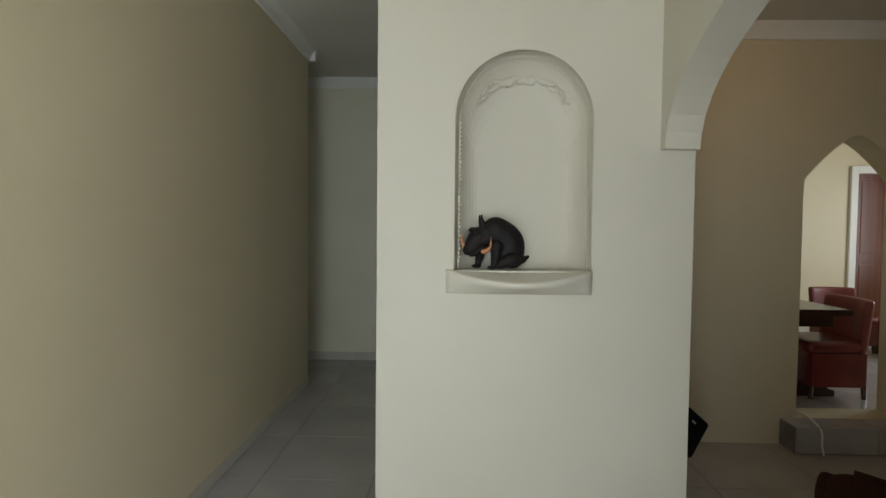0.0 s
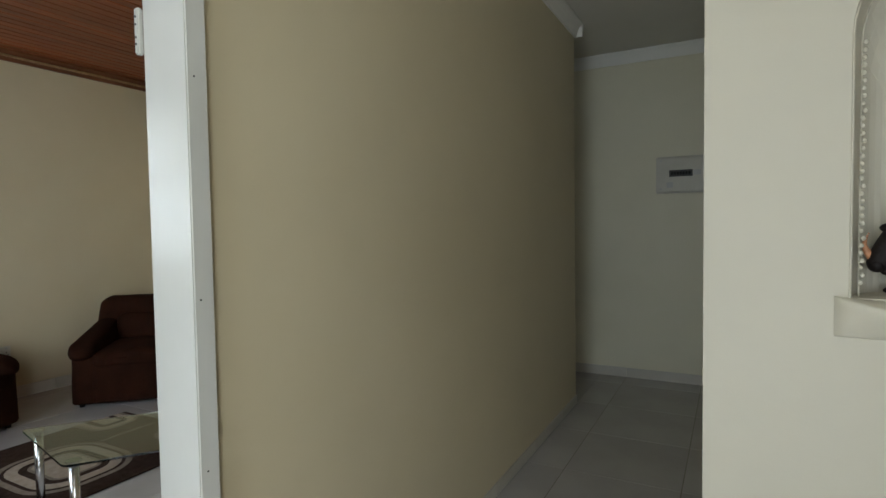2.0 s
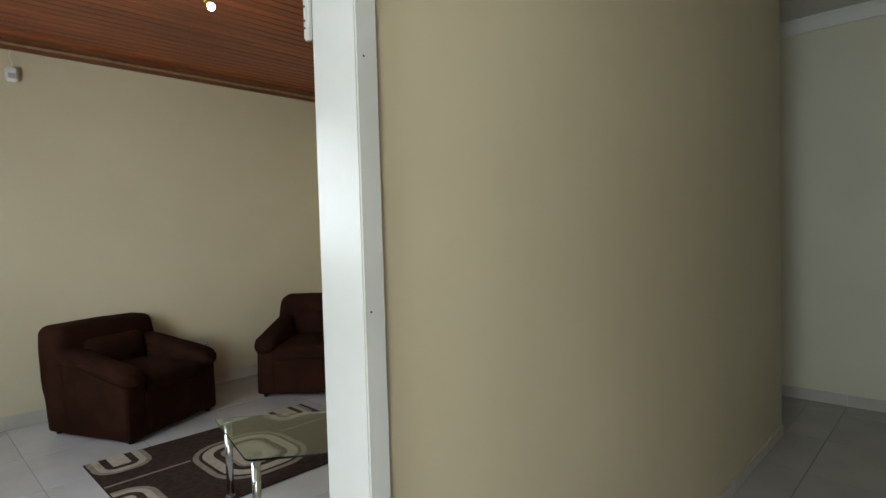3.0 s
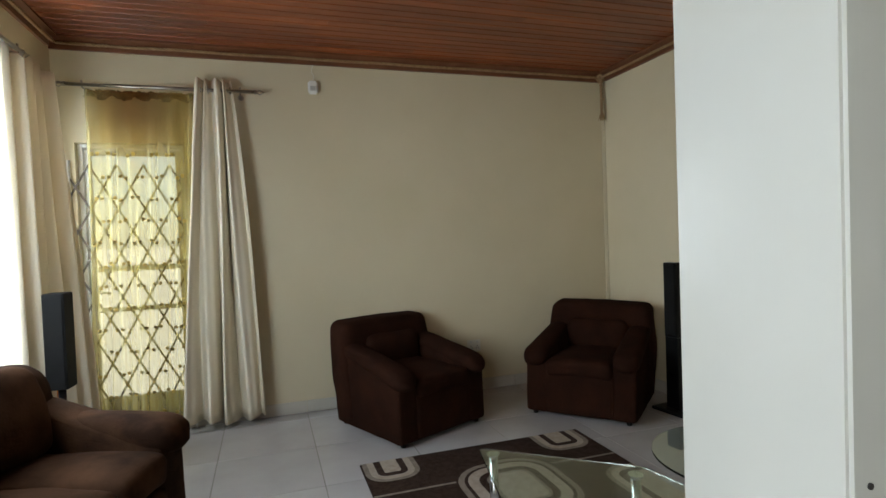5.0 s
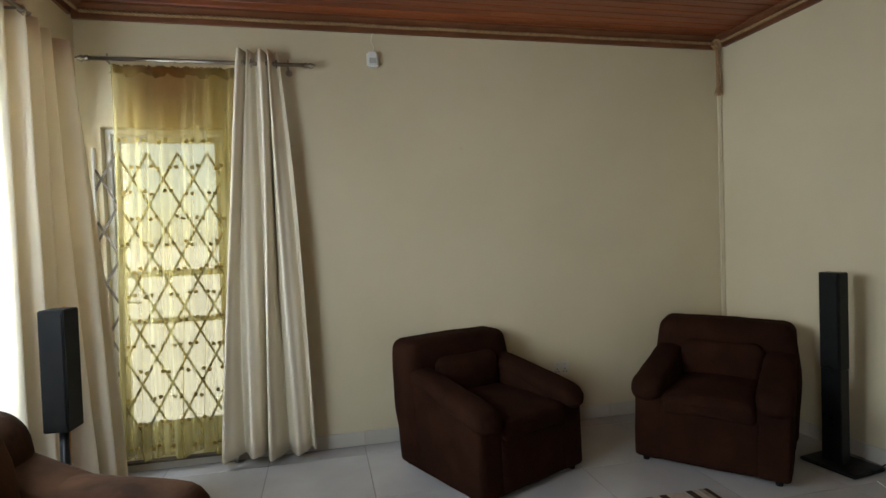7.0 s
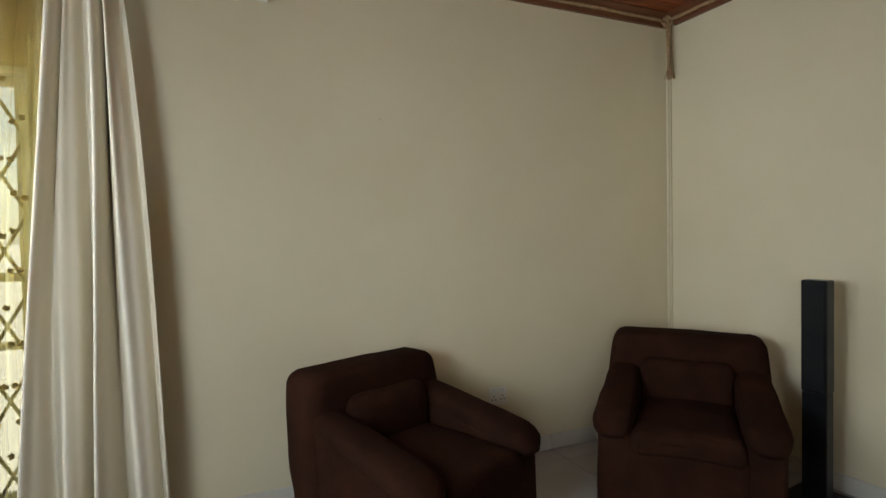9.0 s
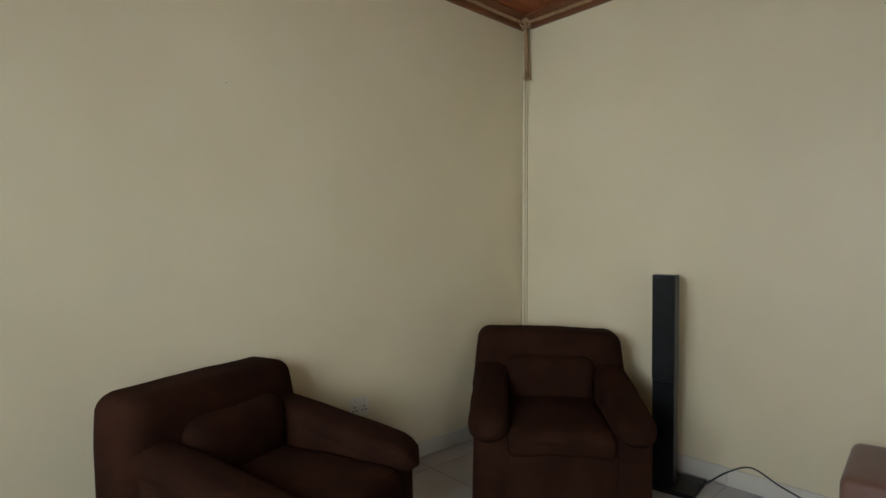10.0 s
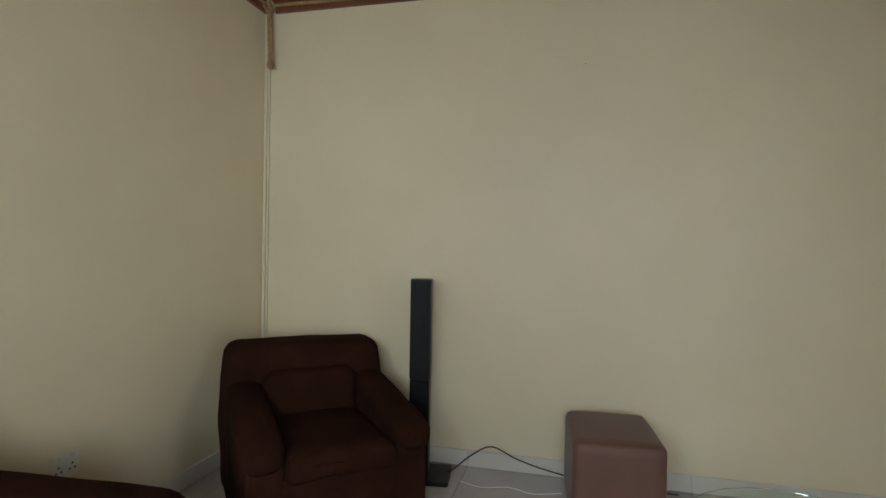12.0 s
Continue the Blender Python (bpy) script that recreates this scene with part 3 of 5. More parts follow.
# ---- door frame between hall and living room ----
def door_frame():
    f = structure("door_frame", box(EX - 0.004, CX + 0.034, JY, JY + 0.052, 0, 2.04, bevel=0.003), GLOSS, "white gloss painted wooden door frame without a door", "door frame")
    part("architrave", box(CX + 0.002, CX + 0.014, JY + 0.053, JY + 0.064, 0, 2.04, bevel=0.004), GLOSS, f)
    part("jamb", box(EX - 0.004, CX + 0.034, 0.018, 0.05, 0, 2.04, bevel=0.004), GLOSS, f)
    part("head", box(EX - 0.004, CX + 0.034, 0.018, JY + 0.052, 2.041, 2.072, bevel=0.004), GLOSS, f)
    hinge = part("hinge", box(EX - 0.020, EX - 0.005, JY - 0.010, JY + 0.004, 1.762, 1.865, bevel=0.003), GLOSS, f, "painted steel hinge leaf")
    for z in (1.785, 1.80, 1.828, 1.845):
        part("screw", cyl((EX - 0.013, JY - 0.0085, z), (EX - 0.013, JY - 0.0115, z), 0.003, seg=8), IRON, hinge)
    for y, z in ((1.198, 1.70), (1.196, 1.22), (1.2, 0.84)):
        part("nail_hole", cyl((CX + 0.033, y, z), (CX + 0.0352, y, z), 0.0022, seg=8), IRON, f)


door_frame()


# ---- windows and the glazed door ----
def arched_window(name, hole, handle):
    a, b, sill, spring, top = hole
    y = SY - 0.12
    w = thing(name, pose(0, 0, 0), "white steel window with an arched top and thin burglar bars", "window", kind="structure")
    prof = [(a, sill)] + [(a, spring)] + head(hole)[1:-1] + [(b, spring), (b, sill), (a, sill)]
    part("window_frame", tube([(x, y, z) for x, z in prof], 0.022, 8), WINDOW_PAINT, w, smooth=True)
    m = (a + b) / 2
    part("transom", box(a, b, y - 0.02, y + 0.02, spring - 0.045, spring - 0.01, bevel=0.004), WINDOW_PAINT, w)
    part("mullion", box(m - 0.028, m + 0.028, y - 0.02, y + 0.02, sill, spring - 0.046, bevel=0.004), WINDOW_PAINT, w)
    for x in (a + 0.28, b - 0.28):
        part("glazing_bar", box(x - 0.009, x + 0.009, y - 0.012, y + 0.012, sill + 0.02, spring - 0.046), WINDOW_PAINT, w)
    for i in range(1, 5):
        z = sill + (spring - sill) * i / 5
        part("burglar_bar", cyl((a, y + 0.05, z), (b, y + 0.05, z), 0.004, seg=8), WINDOW_PAINT, w)
    bm = bmesh.new()
    bm.faces.new([bm.verts.new((x, y - 0.004, z)) for x, z in ([(a, sill), (b, sill), (b, spring)] + list(reversed(head(hole)))[1:-1] + [(a, spring)])])
    g = bmesh.ops.extrude_face_region(bm, geom=bm.faces[:])
    for v in g["geom"]:
        if isinstance(v, bmesh.types.BMVert):
            v.co.y -= 0.004
    bmesh.ops.recalc_face_normals(bm, faces=bm.faces[:])
    pane = part("pane", bm, GLASS, w)
    pane.visible_shadow = False
    part("window_sill", box(a - 0.03, b + 0.03, SY - 0.10, SY + 0.035, sill - 0.028, sill + 0.004, bevel=0.006), WINDOW_PAINT, w)
    if handle:
        hb = part("handle", tube(smooth_path([(m - 0.005, y + 0.02, 1.22), (m - 0.005, y + 0.07, 1.225), (m + 0.03, y + 0.085, 1.215), (m + 0.05, y + 0.085, 1.14)]), 0.008, 8), IRON, w, "dark iron window latch", smooth=True)
        part("latch_bar", tube(smooth_path([(m - 0.01, y + 0.07, 1.215), (m - 0.05, y + 0.08, 1.21), (m - 0.09, y + 0.07, 1.12)]), 0.006, 8), IRON, hb, smooth=True)


arched_window("window_1", WIN_A, True)
# unseen twin of the first window, added for its light
arched_window("added_window_2", WIN_ADDED, True)


def glazed_door():
    a, b, z0, z1 = -0.40, 0.30, 0.06, 2.13
    x = WX - 0.11
    d = thing("door_1", pose(0, 0, 0), "white painted glazed outer door in its frame", "door", kind="structure")
    for nm, y0, y1, za, zb in (("frame_post", a, a + 0.03, z0, z1), ("frame_post", b - 0.03, b, z0, z1), ("frame_head", a + 0.031, b - 0.031, z1 - 0.03, z1)):
        part(nm, box(x - 0.04, x + 0.05, y0, y1, za, zb, bevel=0.004), WINDOW_PAINT, d)
    leaf = part("leaf_stile", box(x - 0.02, x + 0.02, a + 0.032, a + 0.072, z0 + 0.01, z1 - 0.035, bevel=0.003), WINDOW_PAINT, d)
    part("leaf_stile", box(x - 0.02, x + 0.02, b - 0.072, b - 0.032, z0 + 0.01, z1 - 0.035, bevel=0.003), WINDOW_PAINT, d)
    for za, zb in ((z0 + 0.01, 0.27), (0.90, 0.935), (1.20, 1.24), (z1 - 0.08, z1 - 0.035)):
        part("leaf_rail", box(x - 0.018, x + 0.018, a + 0.073, b - 0.073, za, zb, bevel=0.003), WINDOW_PAINT, d)
    for za, zb in ((0.271, 0.899), (0.936, 1.199), (1.241, z1 - 0.081)):
        p = part("pane", box(x - 0.003, x + 0.003, a + 0.074, b - 0.074, za, zb), GLASS, d)
        p.visible_shadow = False
    part("lever", tube(smooth_path([(x + 0.02, a + 0.055, 1.05), (x + 0.06, a + 0.055, 1.05), (x + 0.065, a + 0.11, 1.05), (x + 0.065, a + 0.17, 1.045)]), 0.008, 8), STEEL, d, "steel lever handle", smooth=True)
    part("threshold", box(WX - 0.2, WX + 0.01, a, b, 0.004, 0.058, bevel=0.004), SKIRT, d)


glazed_door()


def hall_glazing():
    d = thing("door_2", pose(-0.23, 0, 0), "white painted glazed double front door", "door", kind="structure")
    y = HS - 0.1
    for x0, x1, z0, z1 in ((-0.95, -0.89, 0.03, 2.15), (0.34, 0.40, 0.03, 2.15), (-0.31, -0.24, 0.03, 2.15), (-0.888, -0.312, 0.03, 0.20), (-0.238, 0.338, 0.03, 0.20), (-0.888, -0.312, 2.06, 2.15), (-0.238, 0.338, 2.06, 2.15)):
        part("door_rail", box(x0, x1, y - 0.02, y + 0.02, z0, z1, bevel=0.003), WINDOW_PAINT, d)
    for x0, x1 in ((-0.888, -0.312), (-0.238, 0.338)):
        p = part("pane", box(x0, x1, y - 0.003, y + 0.003, 0.201, 2.059), GLASS, d)
        p.visible_shadow = False


hall_glazing()


# Unseen window, added as an opening for the hall's extra light.
def added_hall_window():
    d = thing("window_4", pose(0, 0, 0), "white painted unseen side window, added to light the entrance hall", "window", kind="structure")
    x = AX + 0.06
    for y0, y1, z0, z1 in ((-1.45, -1.40, 0.5, 2.1), (-0.55, -0.50, 0.5, 2.1), (-1.399, -0.551, 0.5, 0.55), (-1.399, -0.551, 2.05, 2.1)):
        part("window_frame", box(x - 0.02, x + 0.02, y0, y1, z0, z1, bevel=0.003), WINDOW_PAINT, d)
    p = part("pane", box(x - 0.003, x + 0.003, -1.399, -0.551, 0.551, 2.049), GLASS, d)
    p.visible_shadow = False


added_hall_window()


def dining_window():
    d = thing("window_3", pose(0, 0, 0), "white painted dining room window", "window", kind="structure")
    for y0, y1, z0, z1 in ((4.3, 4.35, 0.95, 2.2), (5.85, 5.9, 0.95, 2.2), (5.07, 5.13, 1.0, 2.15), (4.351, 5.849, 0.95, 0.999), (4.351, 5.849, 2.151, 2.2)):
        part("window_frame", box(6.08, 6.12, y0, y1, z0, z1, bevel=0.003), WINDOW_PAINT, d)
    p = part("pane", box(6.098, 6.102, 4.35, 5.85, 1.0, 2.15), GLASS, d)
    p.visible_shadow = False


dining_window()


def wooden_door():
    d = thing("door_3", pose(0, 0, 0), "reddish brown panelled wooden door in a beige frame", "door", kind="structure")
    for x0, x1, z0, z1 in ((5.0, 5.09, STEP, 2.20), (5.83, 5.92, STEP, 2.20), (5.091, 5.829, 2.11, 2.20)):
        part("frame", box(x0, x1, 6.86, 7.0, z0, z1, bevel=0.005), CORNICE, d)
    part("leaf", box(5.092, 5.828, 6.92, 6.96, STEP + 0.005, 2.108, bevel=0.003), DOOR_WOOD, d)
    for x0, x1 in ((5.17, 5.42), (5.50, 5.75)):
        for z0, z1 in ((0.35, 0.95), (1.1, 2.0)):
            part("panel", box(x0, x1, 6.912, 6.9195, z0, z1, bevel=0.004, seg=1), DOOR_WOOD, d)


wooden_door()
# ---- living room: seats ----
def rounded_polygon(corners, r, n=6):
    out, k = [], len(corners)
    for i in range(k):
        p0, p, p1 = Vector(corners[i - 1]), Vector(corners[i]), Vector(corners[(i + 1) % k])
        a, b = p + (p0 - p).normalized() * r, p + (p1 - p).normalized() * r
        out += [tuple((1 - t) ** 2 * a + 2 * t * (1 - t) * p + t * t * b) for t in [j / n for j in range(n + 1)]]
    return out


def loft(rings):
    """A closed skin over rings of points."""
    bm = bmesh.new()
    vs = [[bm.verts.new(p) for p in r] for r in rings]
    n = len(rings[0])
    for a, b in zip(vs, vs[1:]):
        for k in range(n):
            bm.faces.new((a[k], a[(k + 1) % n], b[(k + 1) % n], b[k]))
    bm.faces.new(list(reversed(vs[0])))
    bm.faces.new(vs[-1])
    bmesh.ops.recalc_face_normals(bm, faces=bm.faces[:])
    return bm


def power(c, e):
    return math.copysign(abs(c) ** e, c)


def padded_arm(y, side, x0, x1, z0, z1, hw, hh, seed=0.0):
    """A stuffed arm that slopes from the back down to a full, rolled front end."""
    rings = []
    n = 26
    for i in range(n + 1):
        u = i / n
        x = x0 + (x1 - x0) * u
        z = z0 + (z1 - z0) * u ** 1.15
        end = 1.0
        if u > 0.86:
            end = math.sqrt(max(0.0, 1 - ((u - 0.86) / 0.14) ** 2)) * 0.88 + 0.12
        swell = 0.92 + 0.15 * u
        ring = []
        for k in range(28):
            a = 2 * math.pi * k / 28
            r = 1 + 0.05 * noise.noise(Vector((x * 7 + seed, math.cos(a) * 1.4, math.sin(a) * 1.4)))
            yy = hw * swell * end * power(math.cos(a), 0.72) * r
            zz = hh * (0.9 + 0.2 * u) * end * power(math.sin(a), 0.80) * r
            ring.append((x, y + side * 0.012 * u + yy, z + zz - 0.018 * (1 - end)))
        rings.append(ring)
    return loft(rings)


def arm_side(y0, y1, pts, seed=0.0):
    """The upholstered flank under an arm: a side profile with soft edges, slightly uneven."""
    mx = sum(p[0] for p in pts) / len(pts)
    mz = sum(p[1] for p in pts) / len(pts)
    rings = []
    for f, g in ((0.0, 0.955), (0.03, 0.98), (0.12, 0.996), (0.3, 1.0), (0.5, 1.0), (0.7, 1.0), (0.88, 0.996), (0.97, 0.98), (1.0, 0.955)):
        rings.append([(mx + (x - mx) * g, y0 + (y1 - y0) * f + 0.006 * noise.noise(Vector((x * 6, f * 2, z * 6 + seed))), mz + (z - mz) * g) for x, z in pts])
    return loft(rings)


def fine(pts, step=0.04):
    """A closed outline cut into short steps."""
    out = []
    for i, p in enumerate(pts):
        a, b = Vector(p), Vector(pts[(i + 1) % len(pts)])
        n = max(1, int((b - a).length / step))
        out += [tuple(a.lerp(b, k / n)) for k in range(n)]
    return out


def armchair(m, label, group="", w=0.80, dp=0.83, hb=0.786, worn=None, split=False, slope=0.14):
    """Front towards +x, floor at z 0."""
    cloth = worn or VELOUR
    c = thing("armchair", m, label, "armchair", group)
    hx, hy = dp / 2, w / 2
    aw = 0.165                                    # arm width
    up = 0.075 if split else 0.0
    iw = hy - aw + 0.012
    body = soft_box(hx - 0.055, iw + 0.012, 0.158, 0.022, 9, lumps=0.005, seed=3)
    for v in body.verts:
        v.co += Vector((0.035, 0, 0.184))
    part("front_panel", body, cloth, c, smooth=True)
    front = 0.425 + up
    for s in (-1, 1):
        prof = fine(rounded_polygon([(-hx + 0.035, 0.026), (-hx - 0.035, 0.60 + up), (-hx + 0.17, 0.575 + up), (hx - 0.03, front - 0.02), (hx - 0.018, 0.026)], 0.024, 4))
        y0, y1 = s * (hy - aw), s * (hy + 0.002)
        part("arm_panel", arm_side(min(y0, y1), max(y0, y1), prof, 5 + s), cloth, c, smooth=True)
        part("arm", padded_arm(s * (hy - aw / 2 + 0.004), s, -hx + 0.05, hx + 0.022, front + slope + 0.012, front - 0.002, aw / 2 + 0.009, 0.060, 1 + s), cloth, c, smooth=True)

    bh = (hb - 0.04) / 2

    def back_shape(p):
        u = max(0.0, (p.z + bh) / (2 * bh))
        wide = 1.0 + 0.05 * u / 0.55 if u < 0.55 else 1.05 - 0.08 * (u - 0.55) / 0.45
        if u > 0.9:
            wide -= 0.03 * ((u - 0.9) / 0.1) ** 2
        p.y *= 1 - 0.05 * u ** 2 if split else wide
        p.x -= 0.105 * u
        p.x += 0.02 * (1 - (p.y / hy) ** 2) * u
        p.z += 0.014 * math.cos(p.y / hy * 1.3 + 0.35) * u
        return p

    bm = soft_box(0.115, hy + (0.05 if split else 0.012), bh, 0.10 if split else 0.058, 17, back_shape, 0.008, 9)
    for v in bm.verts:
        v.co += Vector((-hx + 0.165, 0, 0.04 + bh))
    part("backrest", bm, cloth, c, smooth=True)
    n = 2 if split else 1
    for k in range(n):
        cy = 0 if n == 1 else (-iw / 2 if k == 0 else iw / 2)

        def seat_shape(p):
            p.z += 0.026 * math.cos(p.y / iw * 1.5 * n) * math.cos((p.x + 0.02) / hx * 1.3)
            p.z -= 0.020 * max(0.0, p.x / hx) ** 2
            return p

        bm = soft_box(hx - 0.105, iw / n - 0.002, 0.062, 0.042, 13, seat_shape, 0.012, 13 + k)
        for v in bm.verts:
            v.co += Vector((0.105, cy, 0.372 + up * 0.6))
        seat = part("seat_cushion", bm, cloth, c, smooth=True)
        pts = [(0.105 + (hx - 0.108) * power(math.cos(t), 0.28), cy + (iw / n - 0.006) * power(math.sin(t), 0.28), 0.394 + up * 0.6 - 0.012 * max(0.0, math.cos(t))) for t in [i * math.pi / 24 for i in range(49)]]
        part("piping", tube(pts, 0.0045, 6), cloth, seat, smooth=True)

        def cushion_shape(p):
            r = math.hypot(p.y / (iw / n), p.z / 0.14)
            p.x += 0.022 * max(0.0, 1 - r * r)
            p.x -= 0.16 * (p.z + 0.14)
            p.y *= 1 - 0.10 * max(0.0, p.z / 0.14) ** 2
            return p

        bm = soft_box(0.065, iw / n - 0.004, 0.16 if split else 0.128, 0.055, 13, cushion_shape, 0.016, 21 + k)
        for v in bm.verts:
            v.co += Vector((-hx + 0.242, cy, 0.525 + (0.13 if split else 0)))
        part("back_cushion", bm, cloth, c, smooth=True)
    for fx in (-hx + 0.075, hx - 0.065):
        for fy in (-hy + 0.055, hy - 0.055):
            part("foot", cyl((fx, fy, 0.0), (fx, fy, 0.036), 0.018, 0.022, 12), BLACK_MATT, c)
    return c


def facing(front_mid, ang, dp=0.81):
    """Pose of a seat from the middle of its front edge and the way it faces."""
    a = radians(ang)
    return pose(front_mid[0] - dp / 2 * math.cos(a), front_mid[1] - dp / 2 * math.sin(a), 0, 0, 0, ang)


armchair(facing((-4.503, 1.988), 24.0), "dark brown velour armchair angled beside a plain wall", "brown armchairs", w=0.79, hb=0.758)
armchair(facing((-4.385, 2.955), -48.0), "dark brown velour armchair in the corner beside a speaker", "brown armchairs", hb=0.774)
armchair(pose(-3.26, -0.03, 0, 0, 0, 72) @ Matrix.Scale(1.14, 4), "worn brown velour sofa with its back to the arched window", "brown armchairs", w=0.86, dp=0.70, hb=0.78, worn=VELOUR_WORN, split=True, slope=0.05)


def ottoman():
    c = thing("ottoman", pose(-3.262, 3.60, 0, 0, 0, 6), "square reddish brown leather pouffe against the wall", "pouffe")

    def puff(p):
        p.z += 0.012 * math.cos(p.x * 6) * math.cos(p.y * 5) * (1 if p.z > 0 else 0)
        return p

    bm = soft_box(0.206, 0.25, 0.205, 0.035, 11, puff, 0.003, 2)
    for v in bm.verts:
        v.co.z += 0.222
    part("seat_block", bm, OTTO, c, smooth=True)
    pts = [(0.201 * math.copysign(abs(math.cos(t)) ** 0.25, math.cos(t)), 0.245 * math.copysign(abs(math.sin(t)) ** 0.25, math.sin(t)), 0.365) for t in [i * math.pi / 32 for i in range(65)]]
    part("seam", tube(pts, 0.0032, 6), OTTO, c, smooth=True)
    for x in (-0.17, 0.17):
        for y in (-0.21, 0.21):
            part("foot", cyl((x, y, 0), (x, y, 0.03), 0.016, seg=10), IRON, c)


ottoman()


# ---- tables and rug ----
def leg(c, x, y, h, lean=(0, 0)):
    p = part("leg", cyl((x + lean[0], y + lean[1], 0.012), (x, y, h), 0.017, 0.021, 18), CHROME, c, smooth=True)
    part("foot", cyl((x + lean[0], y + lean[1], 0), (x + lean[0], y + lean[1], 0.014), 0.022, seg=18), CHROME, p)
    part("cap", cyl((x, y, h), (x, y, h + 0.006), 0.03, seg=20), CHROME, p)


def glass_top(pts, z, t=0.010):
    bm = bmesh.new()
    polygon_prism(bm, pts, z - t, z)
    bmesh.ops.recalc_face_normals(bm, faces=bm.faces[:])
    for f in bm.faces:
        if abs(f.normal.z) < 0.5:
            f.material_index = 1
    return bm


def coffee_table():
    c = thing("coffee_table", pose(0, 0, 0.0), "low glass coffee table with four chrome legs", "coffee table")
    cor = [(-3.235, 1.725), (-2.600, 1.590), (-2.165, 2.165), (-2.45, 2.33), (-2.79, 2.265)]
    part("tabletop", glass_top(rounded_polygon(cor, 0.035), 0.418), [TABLE_GLASS, GLASS_EDGE], c, "clear greenish glass top").visible_shadow = False
    for x, y in ((-3.165, 1.765), (-2.635, 1.65), (-2.26, 2.15), (-2.76, 2.20)):
        leg(c, x, y, 0.40)


def side_table():
    c = thing("side_table", pose(0, 0, 0), "round glass side table on chrome posts", "side table")
    pts = [(-2.715 + 0.368 * math.cos(i * math.pi / 32), 2.715 + 0.368 * math.sin(i * math.pi / 32)) for i in range(64)]
    part("tabletop", glass_top(pts, 0.42), [TABLE_GLASS, GLASS_EDGE], c, "round clear greenish glass top").visible_shadow = False
    for a in (75, 195, 315):
        leg(c, -2.715 + 0.19 * math.cos(radians(a)), 2.715 + 0.19 * math.sin(radians(a)), 0.403)
    pts2 = [(-2.715 + 0.24 * math.cos(i * math.pi / 24), 2.715 + 0.24 * math.sin(i * math.pi / 24)) for i in range(48)]
    part("shelf", glass_top(pts2, 0.16, 0.008), [TABLE_GLASS, GLASS_EDGE], c, "small round glass shelf").visible_shadow = False


coffee_table()
side_table()

RX0, RX1, RY0, RY1 = -4.235, -3.125, 1.335, 2.835


def rug():
    c = tagged(part("rug", box(RX0, RX1, RY0, RY1, 0.001, 0.010, bevel=0.004), RUG_DARK), "dark brown rug with beige and grey rounded motifs", "rug")

    def motif(x0, x1, y0, y1, layers, r):
        """Nested rounded blocks, clipped at the rug's edge."""
        z = 0.0101
        for grow, mat in layers:
            a, b, e, f = x0 - grow, x1 + grow, y0 - grow, y1 + grow
            rr = max(0.015, r + grow)
            pts = []
            for cx, cy, s in ((b - rr, f - rr, 0), (a + rr, f - rr, 90), (a + rr, e + rr, 180), (b - rr, e + rr, 270)):
                pts += [(cx + rr * math.cos(radians(s + 15 * i)), cy + rr * math.sin(radians(s + 15 * i))) for i in range(7)]
            pts = [(min(max(x, RX0 + 0.006), RX1 - 0.006), min(max(y, RY0 + 0.006), RY1 - 0.006)) for x, y in pts]
            keep = [p for i, p in enumerate(pts) if (Vector(p) - Vector(pts[i - 1])).length > 1e-4]
            bm = bmesh.new()
            polygon_prism(bm, keep, z - 0.002, z)
            bmesh.ops.recalc_face_normals(bm, faces=bm.faces[:])
            part("motif", bm, mat, c)
            z += 0.0009

    big = [(0.13, RUG_GREY), (0.095, RUG_DARK), (0.075, RUG_BEIGE), (0.012, RUG_DARK), (-0.03, RUG_GREY), (-0.05, RUG_BEIGE)]
    small = [(0.075, RUG_GREY), (0.045, RUG_BEIGE), (0.005, RUG_DARK), (-0.035, RUG_BEIGE)]
    motif(-4.6, -4.02, 1.42, 1.59, small, 0.05)
    motif(-4.6, -4.02, 2.545, 2.73, small, 0.05)
    motif(-3.82, -3.40, 1.93, 2.26, big, 0.10)
    motif(-3.62, -2.8, 1.10, 1.46, small, 0.07)
    motif(-3.55, -2.9, 2.66, 3.0, small, 0.07)
    for x0, x1, y0, y1 in ((-3.80, -3.782, RY0 + 0.005, 1.80), (-3.80, -3.782, 2.40, RY1 - 0.005)):
        part("stripe", box(x0, x1, y0, y1, 0.009, 0.0106), RUG_GREY, c)


rug()


# ---- loudspeakers, cable, socket ----
def tower_speaker():
    c = thing("tower_speaker", pose(-4.285, 3.745, 0, 0, 0, 8), "tall slim black gloss loudspeaker on a square base", "speaker")
    part("base_plate", box(-0.135, 0.175, -0.125, 0.135, 0.0, 0.022, bevel=0.006), BLACK, c)
    part("cabinet", box(-0.058, 0.058, -0.05, 0.030, 0.56, 1.115, bevel=0.004), BLACK, c)
    part("grille", box(-0.050, 0.050, -0.0555, -0.0505, 0.585, 1.10, bevel=0.002), BLACK_MATT, c, "black cloth grille")
    part("stem", box(-0.056, 0.056, -0.046, 0.026, 0.022, 0.558, bevel=0.003), BLACK, c)
    part("badge", box(-0.018, 0.018, -0.058, -0.0556, 0.571, 0.576), CHROME, c, "small silver badge")


tower_speaker()


